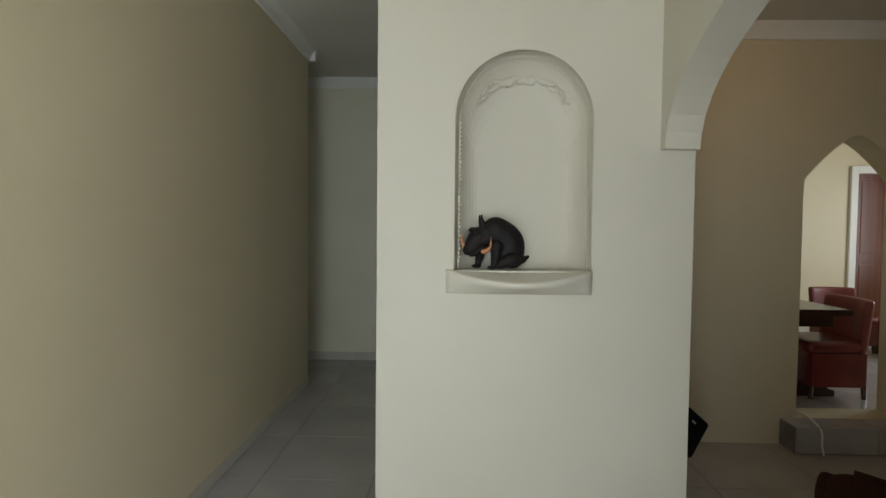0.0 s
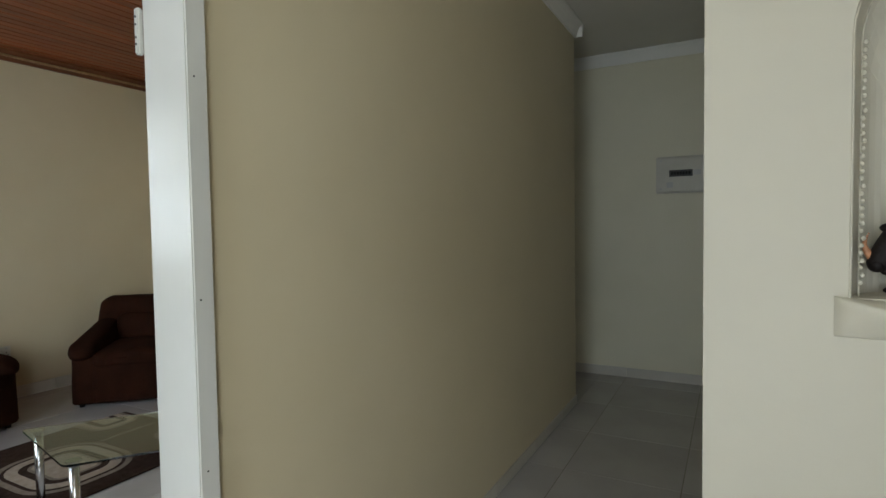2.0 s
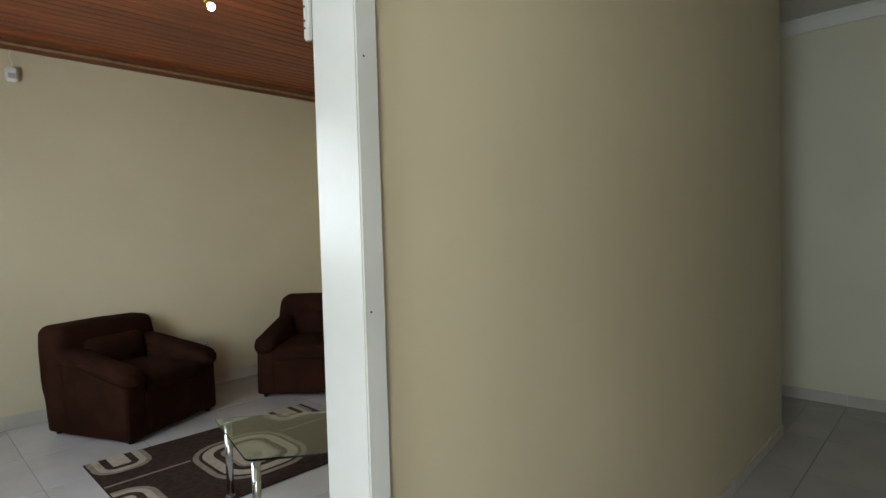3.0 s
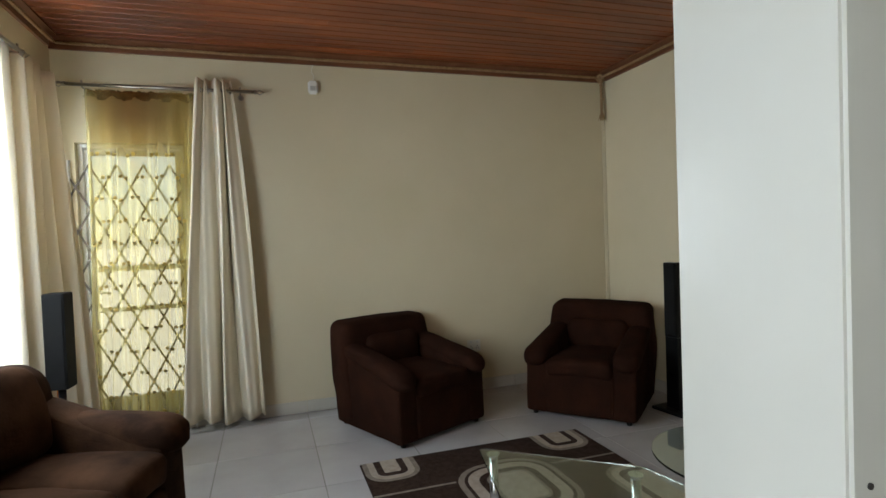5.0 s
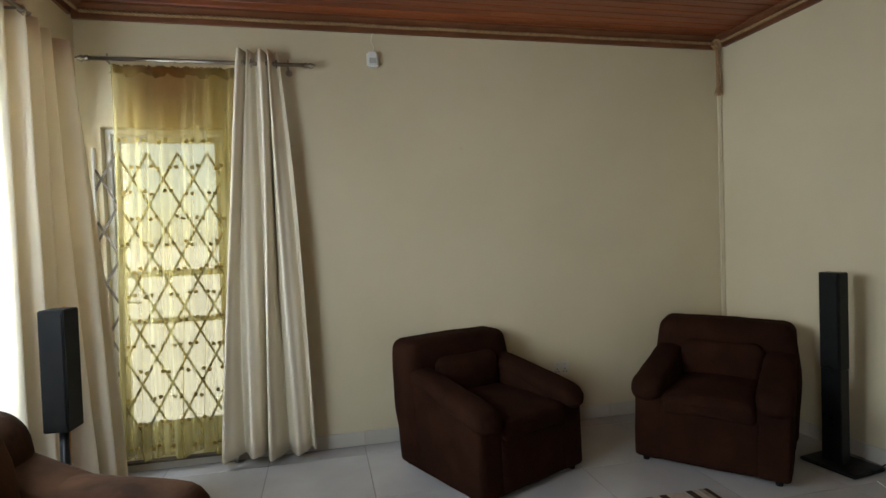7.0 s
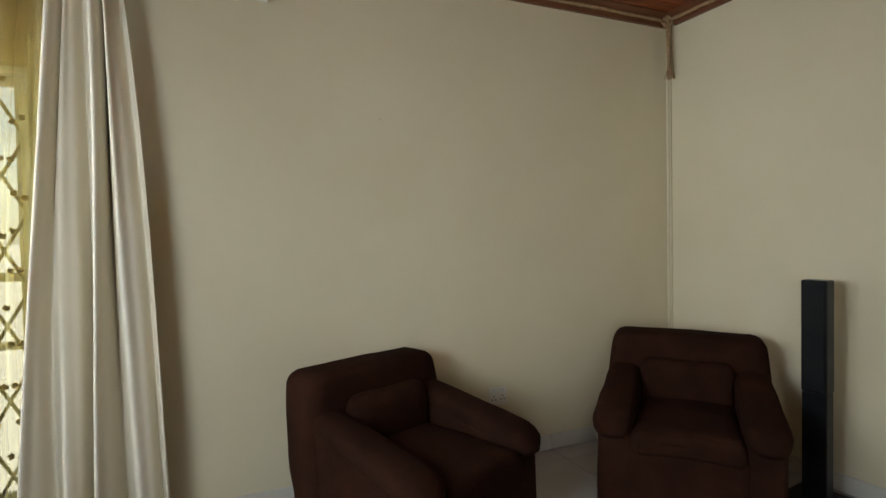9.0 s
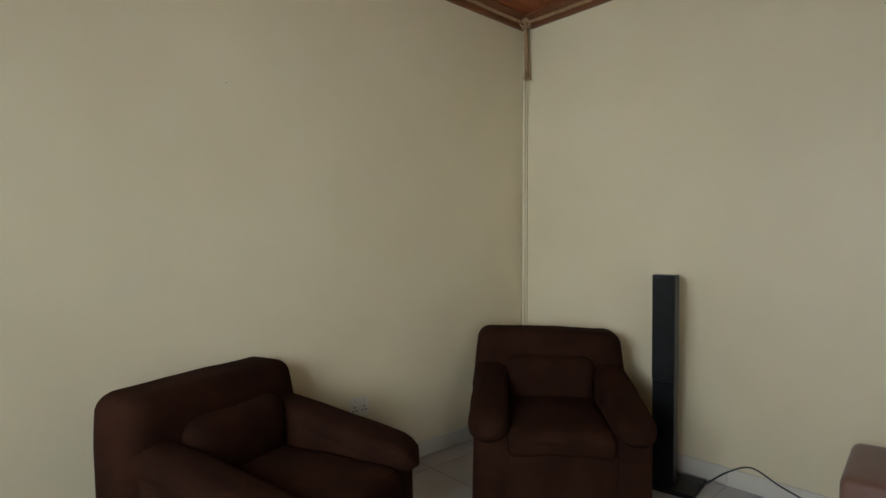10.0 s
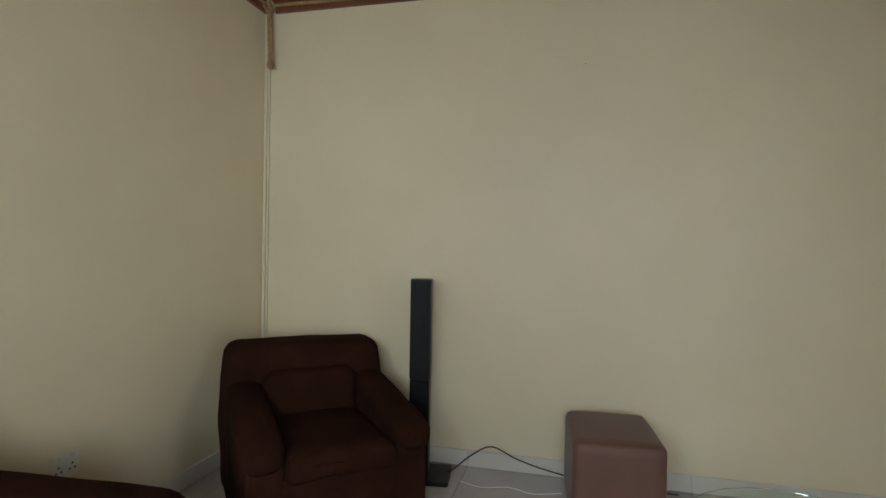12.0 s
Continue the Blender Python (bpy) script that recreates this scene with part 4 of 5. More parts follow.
def stand_speaker():
    c = thing("stand_speaker", pose(-4.26, -0.183, 0, 0, 0, -6), "black loudspeaker on a stand beside the curtains", "speaker")
    part("cabinet", box(-0.055, 0.055, -0.05, 0.05, 0.66, 1.155, bevel=0.004), BLACK_MATT, c)
    part("post", cyl((0, 0, 0.02), (0, 0, 0.66), 0.018, seg=14), BLACK, c, smooth=True)
    part("base_plate", box(-0.12, 0.12, -0.11, 0.11, 0, 0.02, bevel=0.005), BLACK, c)
    part("grille", box(0.0555, 0.060, -0.043, 0.043, 0.68, 1.14, bevel=0.002), BLACK_MATT, c)


stand_speaker()
tagged(part("cable", tube(smooth_path([(-4.19, 3.80, 0.02), (-4.115, 3.80, 0.03), (-3.995, 3.80, 0.133), (-3.884, 3.80, 0.190), (-3.758, 3.80, 0.142), (-3.635, 3.81, 0.102), (-3.484, 3.82, 0.068), (-3.42, 3.88, 0.02), (-3.20, 3.90, 0.006), (-2.9, 3.9, 0.006)]), 0.0042, 8), CABLE, smooth=True), "black cable arching from the speaker to the pouffe", "cable")
tagged(part("thin_wire", tube(smooth_path([(-4.05, 3.74, 0.003), (-3.92, 3.70, 0.003), (-3.78, 3.74, 0.003), (-3.65, 3.70, 0.003), (-3.50, 3.75, 0.003)]), 0.0018, 6), WHITE_PLASTIC, smooth=True), "thin white wire lying on the tiles", "wire")


def socket():
    c = thing("wall_socket", pose(WX, 2.562, 0.395), "white double wall socket above the skirting", "socket")
    part("plate", box(0.0005, 0.010, -0.062, 0.062, -0.052, 0.052, bevel=0.003), BEIGE_PLASTIC, c)
    for y in (-0.03, 0.03):
        for dy, dz in ((0, 0.012), (-0.011, -0.008), (0.011, -0.008)):
            part("pin_hole", cyl((0.0098, y + dy, dz - 0.012), (0.0108, y + dy, dz - 0.012), 0.0048, seg=10), IRON, c)
        part("switch", box(0.010, 0.0135, y - 0.008, y + 0.008, 0.026, 0.043, bevel=0.002), GREY_PLASTIC, c)


socket()


def motion_sensor():
    c = thing("alarm_sensor", pose(WX, 1.262, 2.59), "small white alarm sensor high on the wall", "sensor")
    part("housing", box(0.004, 0.05, -0.038, 0.038, -0.052, 0.05, bevel=0.012, seg=3), WHITE_PLASTIC, c, smooth=False)
    part("lens", box(0.0495, 0.053, -0.022, 0.022, -0.03, 0.006, bevel=0.002), GREY_PLASTIC, c)
    part("wire", tube(smooth_path([(0.012, 0.0, 0.05), (0.012, 0.012, 0.09), (0.01, -0.004, 0.13), (0.012, 0.010, 0.19)]), 0.002, 6), WHITE_PLASTIC, c)


motion_sensor()


# ---- rope along the ceiling trim, and its end in the corner ----
def twisted(path, r, name, parent=None, turns=24.0):
    """Three strands laid round a path."""
    path = [Vector(p) for p in path]
    bm = bmesh.new()
    n = len(path)
    for s in range(3):
        pts, run = [], 0.0
        for i, p in enumerate(path):
            if i:
                run += (p - path[i - 1]).length
            d = (path[min(i + 1, n - 1)] - path[max(i - 1, 0)]).normalized()
            u = d.cross(Vector((0, 0, 1)) if abs(d.z) < 0.9 else Vector((1, 0, 0))).normalized()
            w = d.cross(u)
            a = run * turns + s * 2.0944
            pts.append(p + 0.5 * r * (math.cos(a) * u + math.sin(a) * w))
        t = tube(pts, 0.56 * r, 6)
        me = bpy.data.meshes.new("strand")
        t.to_mesh(me)
        t.free()
        bm.from_mesh(me)
        bpy.data.meshes.remove(me)
    return part(name, bm, ROPE, parent, smooth=True)


def line(a, b, step, sag=0.0):
    a, b = Vector(a), Vector(b)
    n = max(2, int((b - a).length / step))
    return [a.lerp(b, i / n) + Vector((0, 0, -sag * abs(math.sin(i * step * 4.1)))) for i in range(n + 1)]


CORNER = Vector((WX + 0.05, NY - 0.05, LC - 0.055))
rope = twisted(line((WX + 0.043, SY + 0.05, LC - 0.05), (WX + 0.043, NY - 0.07, LC - 0.05), 0.016, 0.004), 0.012, "ceiling_rope", turns=75)
tagged(rope, "beige twisted rope laid along the wooden ceiling trim", "rope")
rope2 = twisted(line((WX + 0.07, NY - 0.043, LC - 0.05), (EX, NY - 0.043, LC - 0.05), 0.016, 0.004), 0.012, "ceiling_rope", turns=75)
tagged(rope2, "beige twisted rope laid along the wooden ceiling trim", "rope")
rope3 = twisted(line((WX + 0.07, SY + 0.043, LC - 0.05), (EX, SY + 0.043, LC - 0.05), 0.016, 0.004), 0.012, "ceiling_rope", turns=75)
tagged(rope3, "beige twisted rope laid along the wooden ceiling trim", "rope")


def rope_end():
    c = thing("rope_tail", Matrix.Translation(CORNER), "beige rope knotted in the corner with a frayed hanging end", "rope")
    for k in range(5):
        a = k * 1.256
        twisted(smooth_path([(0.02 * math.cos(a), 0.02 * math.sin(a), 0.03), (0.032 * math.cos(a + 1.4), 0.032 * math.sin(a + 1.4), 0), (0.018 * math.cos(a + 3), 0.018 * math.sin(a + 3), -0.045)], 6), 0.011, "knot", c, 60)
    for dx, dy in ((-0.008, 0.008), (0.012, -0.004)):
        twisted([(dx + 0.02 * i / 40, dy - 0.01 * i / 40, -0.02 - 0.33 * i / 40) for i in range(41)], 0.0125, "cord", c, 60)
    bm = bmesh.new()
    rng = random.Random(6)
    for i in range(60):
        a, r = rng.uniform(0, 6.28), rng.uniform(0.004, 0.034)
        add_cyl(bm, (0.022 + 0.4 * r * math.cos(a), -0.008 + 0.4 * r * math.sin(a), -0.335), (0.022 + r * math.cos(a), -0.008 + r * math.sin(a), -0.392 - rng.uniform(-0.012, 0.012)), 0.0026, 0.0016, 5)
    part("frayed_end", bm, ROPE, c)


rope_end()


def trunking():
    c = thing("cable_trunking", pose(WX, NY, 0), "thin white cable trunking up the corner", "trunking")
    part("channel", box(0.002, 0.022, -0.018, -0.002, 0.1, 2.78, bevel=0.002), WALL, c)
    part("channel", box(0.026, 0.040, -0.014, -0.002, 0.1, 2.60, bevel=0.002), WALL, c)


trunking()


# ---- curtains ----
def curtain_mesh(y0t, y1t, y0b, y1b, zt, zb, folds, depth, seed=0, nz=26, nu=None, swing=0.0):
    """A hanging cloth in local (depth, along, up): narrower or wider towards its hem, whose far end may swing out."""
    bm = bmesh.new()
    nu = nu or folds * 12
    rng = random.Random(seed)
    ph = [rng.uniform(-0.5, 0.5) for _ in range(folds + 2)]
    grid = []
    for j in range(nz + 1):
        v = j / nz
        z = zt + (zb - zt) * v
        row = []
        for i in range(nu + 1):
            u = i / nu
            k = u * folds
            a = 2 * math.pi * (k + 0.10 * math.sin(3.1 * v + ph[int(k)]) * v)
            amp = depth * (0.7 + 0.5 * v) * (1 + 0.35 * math.sin(2.1 * k + 1.7 * v + seed))
            y = (y0t + (y0b - y0t) * v ** 0.8) * (1 - u) + (y1t + (y1b - y1t) * v ** 0.8) * u + 0.012 * math.sin(a * 0.5 + 4 * v)
            x = amp * (math.sin(a) + 0.32 * math.sin(2 * a + 0.6)) + 0.02 * v * math.sin(1.3 * k + seed) + swing * v * u ** 3
            row.append(bm.verts.new((x, y, z + (0.004 * math.sin(a + 1) if j == 0 else 0.015 * math.sin(1.9 * k) if j == nz else 0))))
        grid.append(row)
    for a, b in zip(grid, grid[1:]):
        for i in range(nu):
            bm.faces.new((a[i], a[i + 1], b[i + 1], b[i]))
    return bm


def hang(name, bm, mat, parent, t=0.003, label=""):
    ob = part(name, bm, mat, parent, label, smooth=True)
    s = ob.modifiers.new("thickness", "SOLIDIFY")
    s.thickness = t
    return ob


def curtain(name_label, m, bm, rings, lining=None):
    c = thing("curtain", m, name_label, "curtain")
    hang("cloth", bm, CURTAIN, c)
    for y, z in rings:
        part("eyelet", tube([(0.024 * math.cos(t), y, z + 0.024 * math.sin(t)) for t in [i * math.pi / 10 for i in range(21)]], 0.004, 6), STEEL, c, "steel eyelet", smooth=True)
    if lining:
        for v in lining.verts:
            v.co.x += 0.055
        hang("lining", lining, LINING, c, 0.002, "orange lining edge")
    return c


ROD_W = 2.505
curtain("cream eyelet curtain gathered beside the glazed door", pose(WX + 0.13, 0, 0), curtain_mesh(0.42, 0.66, 0.24, 0.81, ROD_W + 0.075, 0.055, 4, 0.058, 2, 30, 96), [(0.45 + 0.05 * i, ROD_W) for i in range(5)])
curtain("cream eyelet curtain gathered in the corner beside the arched window", pose(-4.30, SY + 0.12, 0, 0, 0, 90), curtain_mesh(0.03, 0.74, 0.02, 0.78, 2.47, 0.05, 5, 0.055, 5, 30, 126, 0.20), [], curtain_mesh(0.385, 0.41, 0.385, 0.42, 1.12, 0.05, 1, 0.010, 3))


def curtain_rod(label, m, length, brackets):
    c = thing("curtain_rod", m, label, "curtain rod")
    part("pole", cyl((0, 0, 0), (0, length, 0), 0.0125, seg=14), STEEL, c, smooth=True)
    for y, s in ((0, -1), (length, 1)):
        bm = bmesh.new()
        add_cyl(bm, (0, y, 0), (0, y + s * 0.015, 0), 0.017, seg=14)
        for ang in (0, 120, 240):
            a = radians(ang)
            add_cyl(bm, (0.006 * math.cos(a), y + s * 0.015, 0.006 * math.sin(a)), (0.02 * math.cos(a), y + s * 0.04, 0.02 * math.sin(a)), 0.005, 0.004, 8)
            add_cyl(bm, (0.02 * math.cos(a), y + s * 0.04, 0.02 * math.sin(a)), (0, y + s * 0.068, 0), 0.004, 0.004, 8)
        part("finial", bm, STEEL, c)
    for y, reach in brackets:
        bm = bmesh.new()
        add_cyl(bm, (0, y, -0.016), (-reach, y, -0.016), 0.006, seg=10)
        add_cyl(bm, (-reach, y, -0.016), (-reach + 0.006, y, -0.016), 0.022, seg=14)
        add_cyl(bm, (0, y, -0.02), (0, y, 0.03), 0.006, seg=8)
        part("bracket", bm, STEEL, c)


curtain_rod("steel curtain rod above the glazed door", pose(WX + 0.13, -0.40, ROD_W), 1.22, [(0.10, 0.129), (1.12, 0.129)])
curtain_rod("steel curtain rod above the arched windows", pose(-1.9, SY + 0.175, 2.44, 0, 0, 90), 2.55, [(0.1, 0.174), (1.3, 0.174), (2.5, 0.174)])


def sheer():
    c = thing("sheer_curtain", pose(WX + 0.075, 0, 0), "olive yellow sheer curtain with embroidered flowers over the glazed door", "curtain")
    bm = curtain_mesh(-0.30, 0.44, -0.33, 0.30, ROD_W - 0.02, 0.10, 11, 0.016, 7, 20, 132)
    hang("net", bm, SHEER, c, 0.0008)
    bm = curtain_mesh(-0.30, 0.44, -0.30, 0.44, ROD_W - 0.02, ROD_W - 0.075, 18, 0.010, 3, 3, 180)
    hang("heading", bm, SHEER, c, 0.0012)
    bm = bmesh.new()
    rng = random.Random(12)
    for j in range(13):
        z = 2.03 - 0.155 * j
        for k in range(6):
            y = -0.27 + 0.118 * k + rng.uniform(-0.02, 0.02) + (0.05 if j % 2 else 0)
            if y > 0.30:
                continue
            for dy in (0, 0.034):
                zz = z + rng.uniform(-0.012, 0.012)
                for p in range(5):
                    a = p * 1.2566 + rng.uniform(0, 1)
                    m = Matrix.Translation((0.022, y + dy + 0.0075 * math.cos(a), zz + 0.0075 * math.sin(a))) @ Matrix.Rotation(math.pi / 2, 4, "Y")
                    bmesh.ops.create_circle(bm, cap_ends=True, segments=6, radius=0.0072, matrix=m)
            for _ in range(7):
                m = Matrix.Translation((0.022, y + rng.uniform(-0.05, 0.07), z + rng.uniform(-0.08, 0.08))) @ Matrix.Rotation(math.pi / 2, 4, "Y")
                bmesh.ops.create_circle(bm, cap_ends=True, segments=5, radius=0.0018, matrix=m)
    e = part("embroidery", bm, EMBROIDERY, c)
    s = e.modifiers.new("thickness", "SOLIDIFY")
    s.thickness = 0.0008


sheer()


def lattice_gate():
    c = thing("security_gate", pose(WX + 0.028, 0, 0), "expanding steel lattice security gate across the glazed door", "gate")
    y0, y1, z0, z1 = -0.43, 0.30, 0.20, 1.965
    half, rise = 0.086, 0.158
    for s, x in ((1, 0.0), (-1, 0.009)):
        k = -14
        while k < 22:
            # a flat bar through (yk, z1) that falls with slope rise / half
            yk = -0.31 + 2 * half * k
            ya, yb = (yk, yk + half * (z1 - z0) / rise) if s > 0 else (yk - half * (z1 - z0) / rise, yk)
            k += 1
            lo, hi = max(ya, y0), min(yb, y1)
            if hi - lo < 0.03:
                continue

            def at(y):
                return z1 - rise / half * ((y - yk) if s > 0 else (yk - y))

            a, b = Vector((x, lo, at(lo))), Vector((x, hi, at(hi)))
            d = (b - a).normalized()
            nrm = Vector((0, -d.z, d.y)) * 0.0068
            bm = bmesh.new()
            polygon = [a - nrm, b - nrm, b + nrm, a + nrm]
            v0 = [bm.verts.new(p - Vector((0.002, 0, 0))) for p in polygon]
            v1 = [bm.verts.new(p + Vector((0.002, 0, 0))) for p in polygon]
            bm.faces.new(v0)
            bm.faces.new(list(reversed(v1)))
            for i in range(4):
                bm.faces.new((v0[i], v0[(i + 1) % 4], v1[(i + 1) % 4], v1[i]))
            bmesh.ops.recalc_face_normals(bm, faces=bm.faces[:])
            part("bar", bm, GATE, c)
    for k in range(4):
        y = -0.31 + 2 * half * k
        part("rivet", cyl((-0.004, y, z1 - 0.004), (0.016, y, z1 - 0.004), 0.009, seg=10), GATE, c)
    for y in (y0 - 0.012, y1 + 0.0):
        part("channel", box(-0.026, 0.014, y, y + 0.012, 0.003, 2.0, bevel=0.002), WINDOW_PAINT, c)
    part("floor_track", box(-0.02, 0.02, y0, y1, 0.060, 0.075), GATE, c)


lattice_gate()


# ---- ceiling lamp ----
def ceiling_spot():
    c = thing("ceiling_light", pose(-3.56, 1.94, LC), "small brass ceiling spotlight with a lit clear bulb", "lamp")
    part("rose", cyl((0, -0.08, -0.022), (0, -0.08, 0.002), 0.05, 0.055, 24), BRASS, c, smooth=False)
    part("arm", tube(smooth_path([(0, -0.08, -0.02), (0, -0.075, -0.07), (-0.008, -0.05, -0.10), (-0.008, -0.025, -0.12)]), 0.007, 10), BRASS, c, smooth=True)
    part("holder", cyl((-0.008, -0.035, -0.112), (0.0, -0.008, -0.14), 0.016, 0.018, 16), BRASS, c, smooth=True)
    bm = bmesh.new()
    add_ball(bm, (0.004, 0.004, -0.158), 0.021, 1, 1, 1.1)
    part("bulb", bm, BULB, c, "lit reflector bulb", smooth=True)


ceiling_spot()
spot = new("ceiling_light_glow", bpy.data.lights.new("ceiling_light_glow", "POINT"))
spot.data.energy, spot.data.color, spot.data.shadow_soft_size = 2.0, (1.0, 0.8, 0.55), 0.03
spot.location = (-3.56, 1.96, LC - 0.215)

# ---- nail marks on the walls ----
for p, n in (((WX, 1.86, 2.005), (1, 0, 0)), ((-3.42, NY, 2.33), (0, -1, 0))):
    p, n = Vector(p), Vector(n)
    tagged(part("wall_nail", cyl(p + n * 0.0003, p + n * 0.004, 0.0022, seg=8), IRON), "small dark nail stuck in the painted wall", "nail")


# ---- corridor: fuse box, switch ----
def fuse_box():
    c = thing("fuse_box", pose(-0.545, FY, 1.775), "white plastic fuse box with a clear window on the corridor wall", "fuse box")
    part("case", box(-0.225, 0.225, -0.05, -0.001, -0.155, 0.15, bevel=0.008), BEIGE_PLASTIC, c)
    part("cover", box(-0.21, 0.21, -0.062, -0.0505, -0.145, 0.14, bevel=0.01), BEIGE_PLASTIC, c)
    part("opening", box(-0.12, 0.06, -0.0645, -0.0625, -0.02, 0.035), IRON, c, "dark breaker opening")
    for i in range(7):
        part("breaker", box(-0.105 + 0.022 * i, -0.088 + 0.022 * i, -0.072, -0.0646, -0.006, 0.02, bevel=0.002), BLACK_MATT, c)
    part("label_strip", box(0.065, 0.12, -0.0642, -0.0622, -0.01, 0.03), GREY_PLASTIC, c)
    part("sticker", box(-0.14, -0.09, -0.0638, -0.0622, -0.11, -0.065), GREY_PLASTIC, c, "small grey sticker")
    for x, z in ((-0.185, -0.12), (0.185, -0.12), (-0.185, 0.115), (0.185, 0.115), (0.15, 0.02)):
        part("screw", cyl((x, -0.0665, z), (x, -0.062, z), 0.007, seg=10), GREY_PLASTIC, c)


fuse_box()
tagged(part("junction_box", box(-0.39, -0.31, FY - 0.03, FY - 0.001, 2.36, 2.46, bevel=0.01), BEIGE_PLASTIC), "small white junction box high on the corridor wall", "junction box")


# ---- carved warthog in the niche ----
def warthog():
    bm = bmesh.new()

    def blob(c, r, s, turn=0.0, mat=0, u=22, v=14):
        vs = add_ball(bm, c, r, *s, u, v, Matrix.Rotation(turn, 4, "Y"))
        for f in {f for q in vs for f in q.link_faces}:
            f.material_index = mat
            f.smooth = True

    def chain(a, b, ra, rb, n, s=(1, 0.8, 1), bend=(0, 0), mat=0, u=16, v=10):
        """Overlapping blobs from a to b, in x and z, with a sideways swell."""
        for i in range(n):
            t = i / (n - 1)
            q = math.sin(math.pi * t)
            blob((a[0] + (b[0] - a[0]) * t + bend[0] * q, a[1] + (b[1] - a[1]) * t, a[2] + (b[2] - a[2]) * t + bend[1] * q), ra + (rb - ra) * t, s, 0, mat, u, v)

    # local, in metres: nose towards -x, z up from the ledge; it sits on its rump with the head held low
    chain((0.048, 0, 0.056), (0.002, 0, 0.126), 0.053, 0.052, 14, (1, 0.82, 1), (0.018, 0.006), 0, 22, 14)
    blob((0.060, 0, 0.040), 0.044, (0.92, 1.0, 0.86))
    chain((0.0, 0, 0.125), (-0.058, 0, 0.104), 0.046, 0.035, 8)                      # neck
    chain((-0.056, 0, 0.108), (-0.094, 0, 0.064), 0.036, 0.019, 9, (1, 0.86, 1), (-0.004, -0.004))   # muzzle
    blob((-0.097, 0, 0.060), 0.017, (0.8, 1.15, 0.85))
    chain((-0.048, 0, 0.070), (-0.080, 0, 0.052), 0.020, 0.012, 5)                   # jaw
    blob((-0.077, 0, 0.133), 0.013, (1.2, 1.1, 0.7))
    for s in (-1, 1):
        chain((-0.045, s * 0.020, 0.150), (-0.052, s * 0.024, 0.181), 0.010, 0.0035, 6, (0.9, 0.55, 1.2), (-0.002, 0))     # ear
        blob((-0.070, s * 0.026, 0.122), 0.010, (1, 0.8, 0.8))                       # brow
        step = 0.020 if s < 0 else -0.024
        chain((-0.020 + step, s * 0.030, 0.078), (-0.030 + step, s * 0.032, 0.012), 0.022, 0.010, 8, (1, 0.9, 1.1))      # foreleg
        blob((-0.036 + step, s * 0.032, 0.007), 0.011, (1.5, 1, 0.62), 0, 0, 12, 8)
        chain((0.050, s * 0.038, 0.034), (0.006, s * 0.046, 0.014), 0.028, 0.012, 6, (1.1, 0.75, 0.9))                   # thigh
        chain((-0.046, s * 0.034, 0.060), (-0.022, s * 0.036, 0.108), 0.0085, 0.0025, 12, (1, 0.8, 1), (0.010, -0.010), 1, 10, 6)   # tusk
    chain((-0.102, 0, 0.072), (-0.110, 0, 0.122), 0.0085, 0.0016, 12, (1, 0.85, 1.1), (-0.010, 0), 1, 10, 6)             # horn
    chain((0.095, 0, 0.030), (0.114, 0, 0.042), 0.013, 0.006, 5, (1, 0.7, 0.9))                                          # tail
    bmesh.ops.translate(bm, verts=bm.verts[:], vec=(0, 0, -min(v.co.z for v in bm.verts)))
    ob = part("warthog_carving", bm, [EBONY, HORN])
    ob.matrix_world = pose(0.152, PY + 0.045, NZ0 + 0.0035, 0, 0, 6)
    tagged(ob, "dark carved wooden warthog with pale tusks sitting on the niche ledge", "carving")


warthog()


# ---- room behind the arch, and dining room ----
def steps():
    c = structure("step", box(2.11, 5.3, OY - 0.16, OY + 0.2, 0.003, STEP - 0.012), GROUT, "tiled step up to the dining room", "step")
    for i in range(6):
        part("tile", box(2.112 + 0.5 * i, 2.608 + 0.5 * i, OY - 0.172, OY - 0.161, 0.006, STEP - 0.003, bevel=0.002, seg=1), TILE, c)
        part("tile", box(2.112 + 0.5 * i, 2.608 + 0.5 * i, OY - 0.160, OY - 0.001, STEP - 0.011, STEP, bevel=0.002, seg=1), TILE, c)


steps()
armchair(pose(1.19, 0.89, 0, 0, 0, -38), "dark brown velour armchair in the room behind the arch", "brown armchairs", hb=0.69, split=True)


def dark_panel():
    c = thing("loudspeaker_box", pose(1.10, 2.62, 0, 0, 0, 25), "black boxy loudspeaker tilted back on a low stand", "speaker")
    part("stand", box(-0.13, -0.035, -0.06, 0.06, 0.0, 0.312, bevel=0.005), BLACK_MATT, c)
    b = part("cabinet", box(-0.11, 0.11, -0.09, 0.09, 0.0, 0.20, bevel=0.008), BLACK_MATT, c)
    b.matrix_basis = pose(0, 0.02, 0.285, 0, 38, 0)
    part("badge", box(-0.015, 0.015, -0.0925, -0.0902, 0.15, 0.158), GREY_PLASTIC, b)


dark_panel()


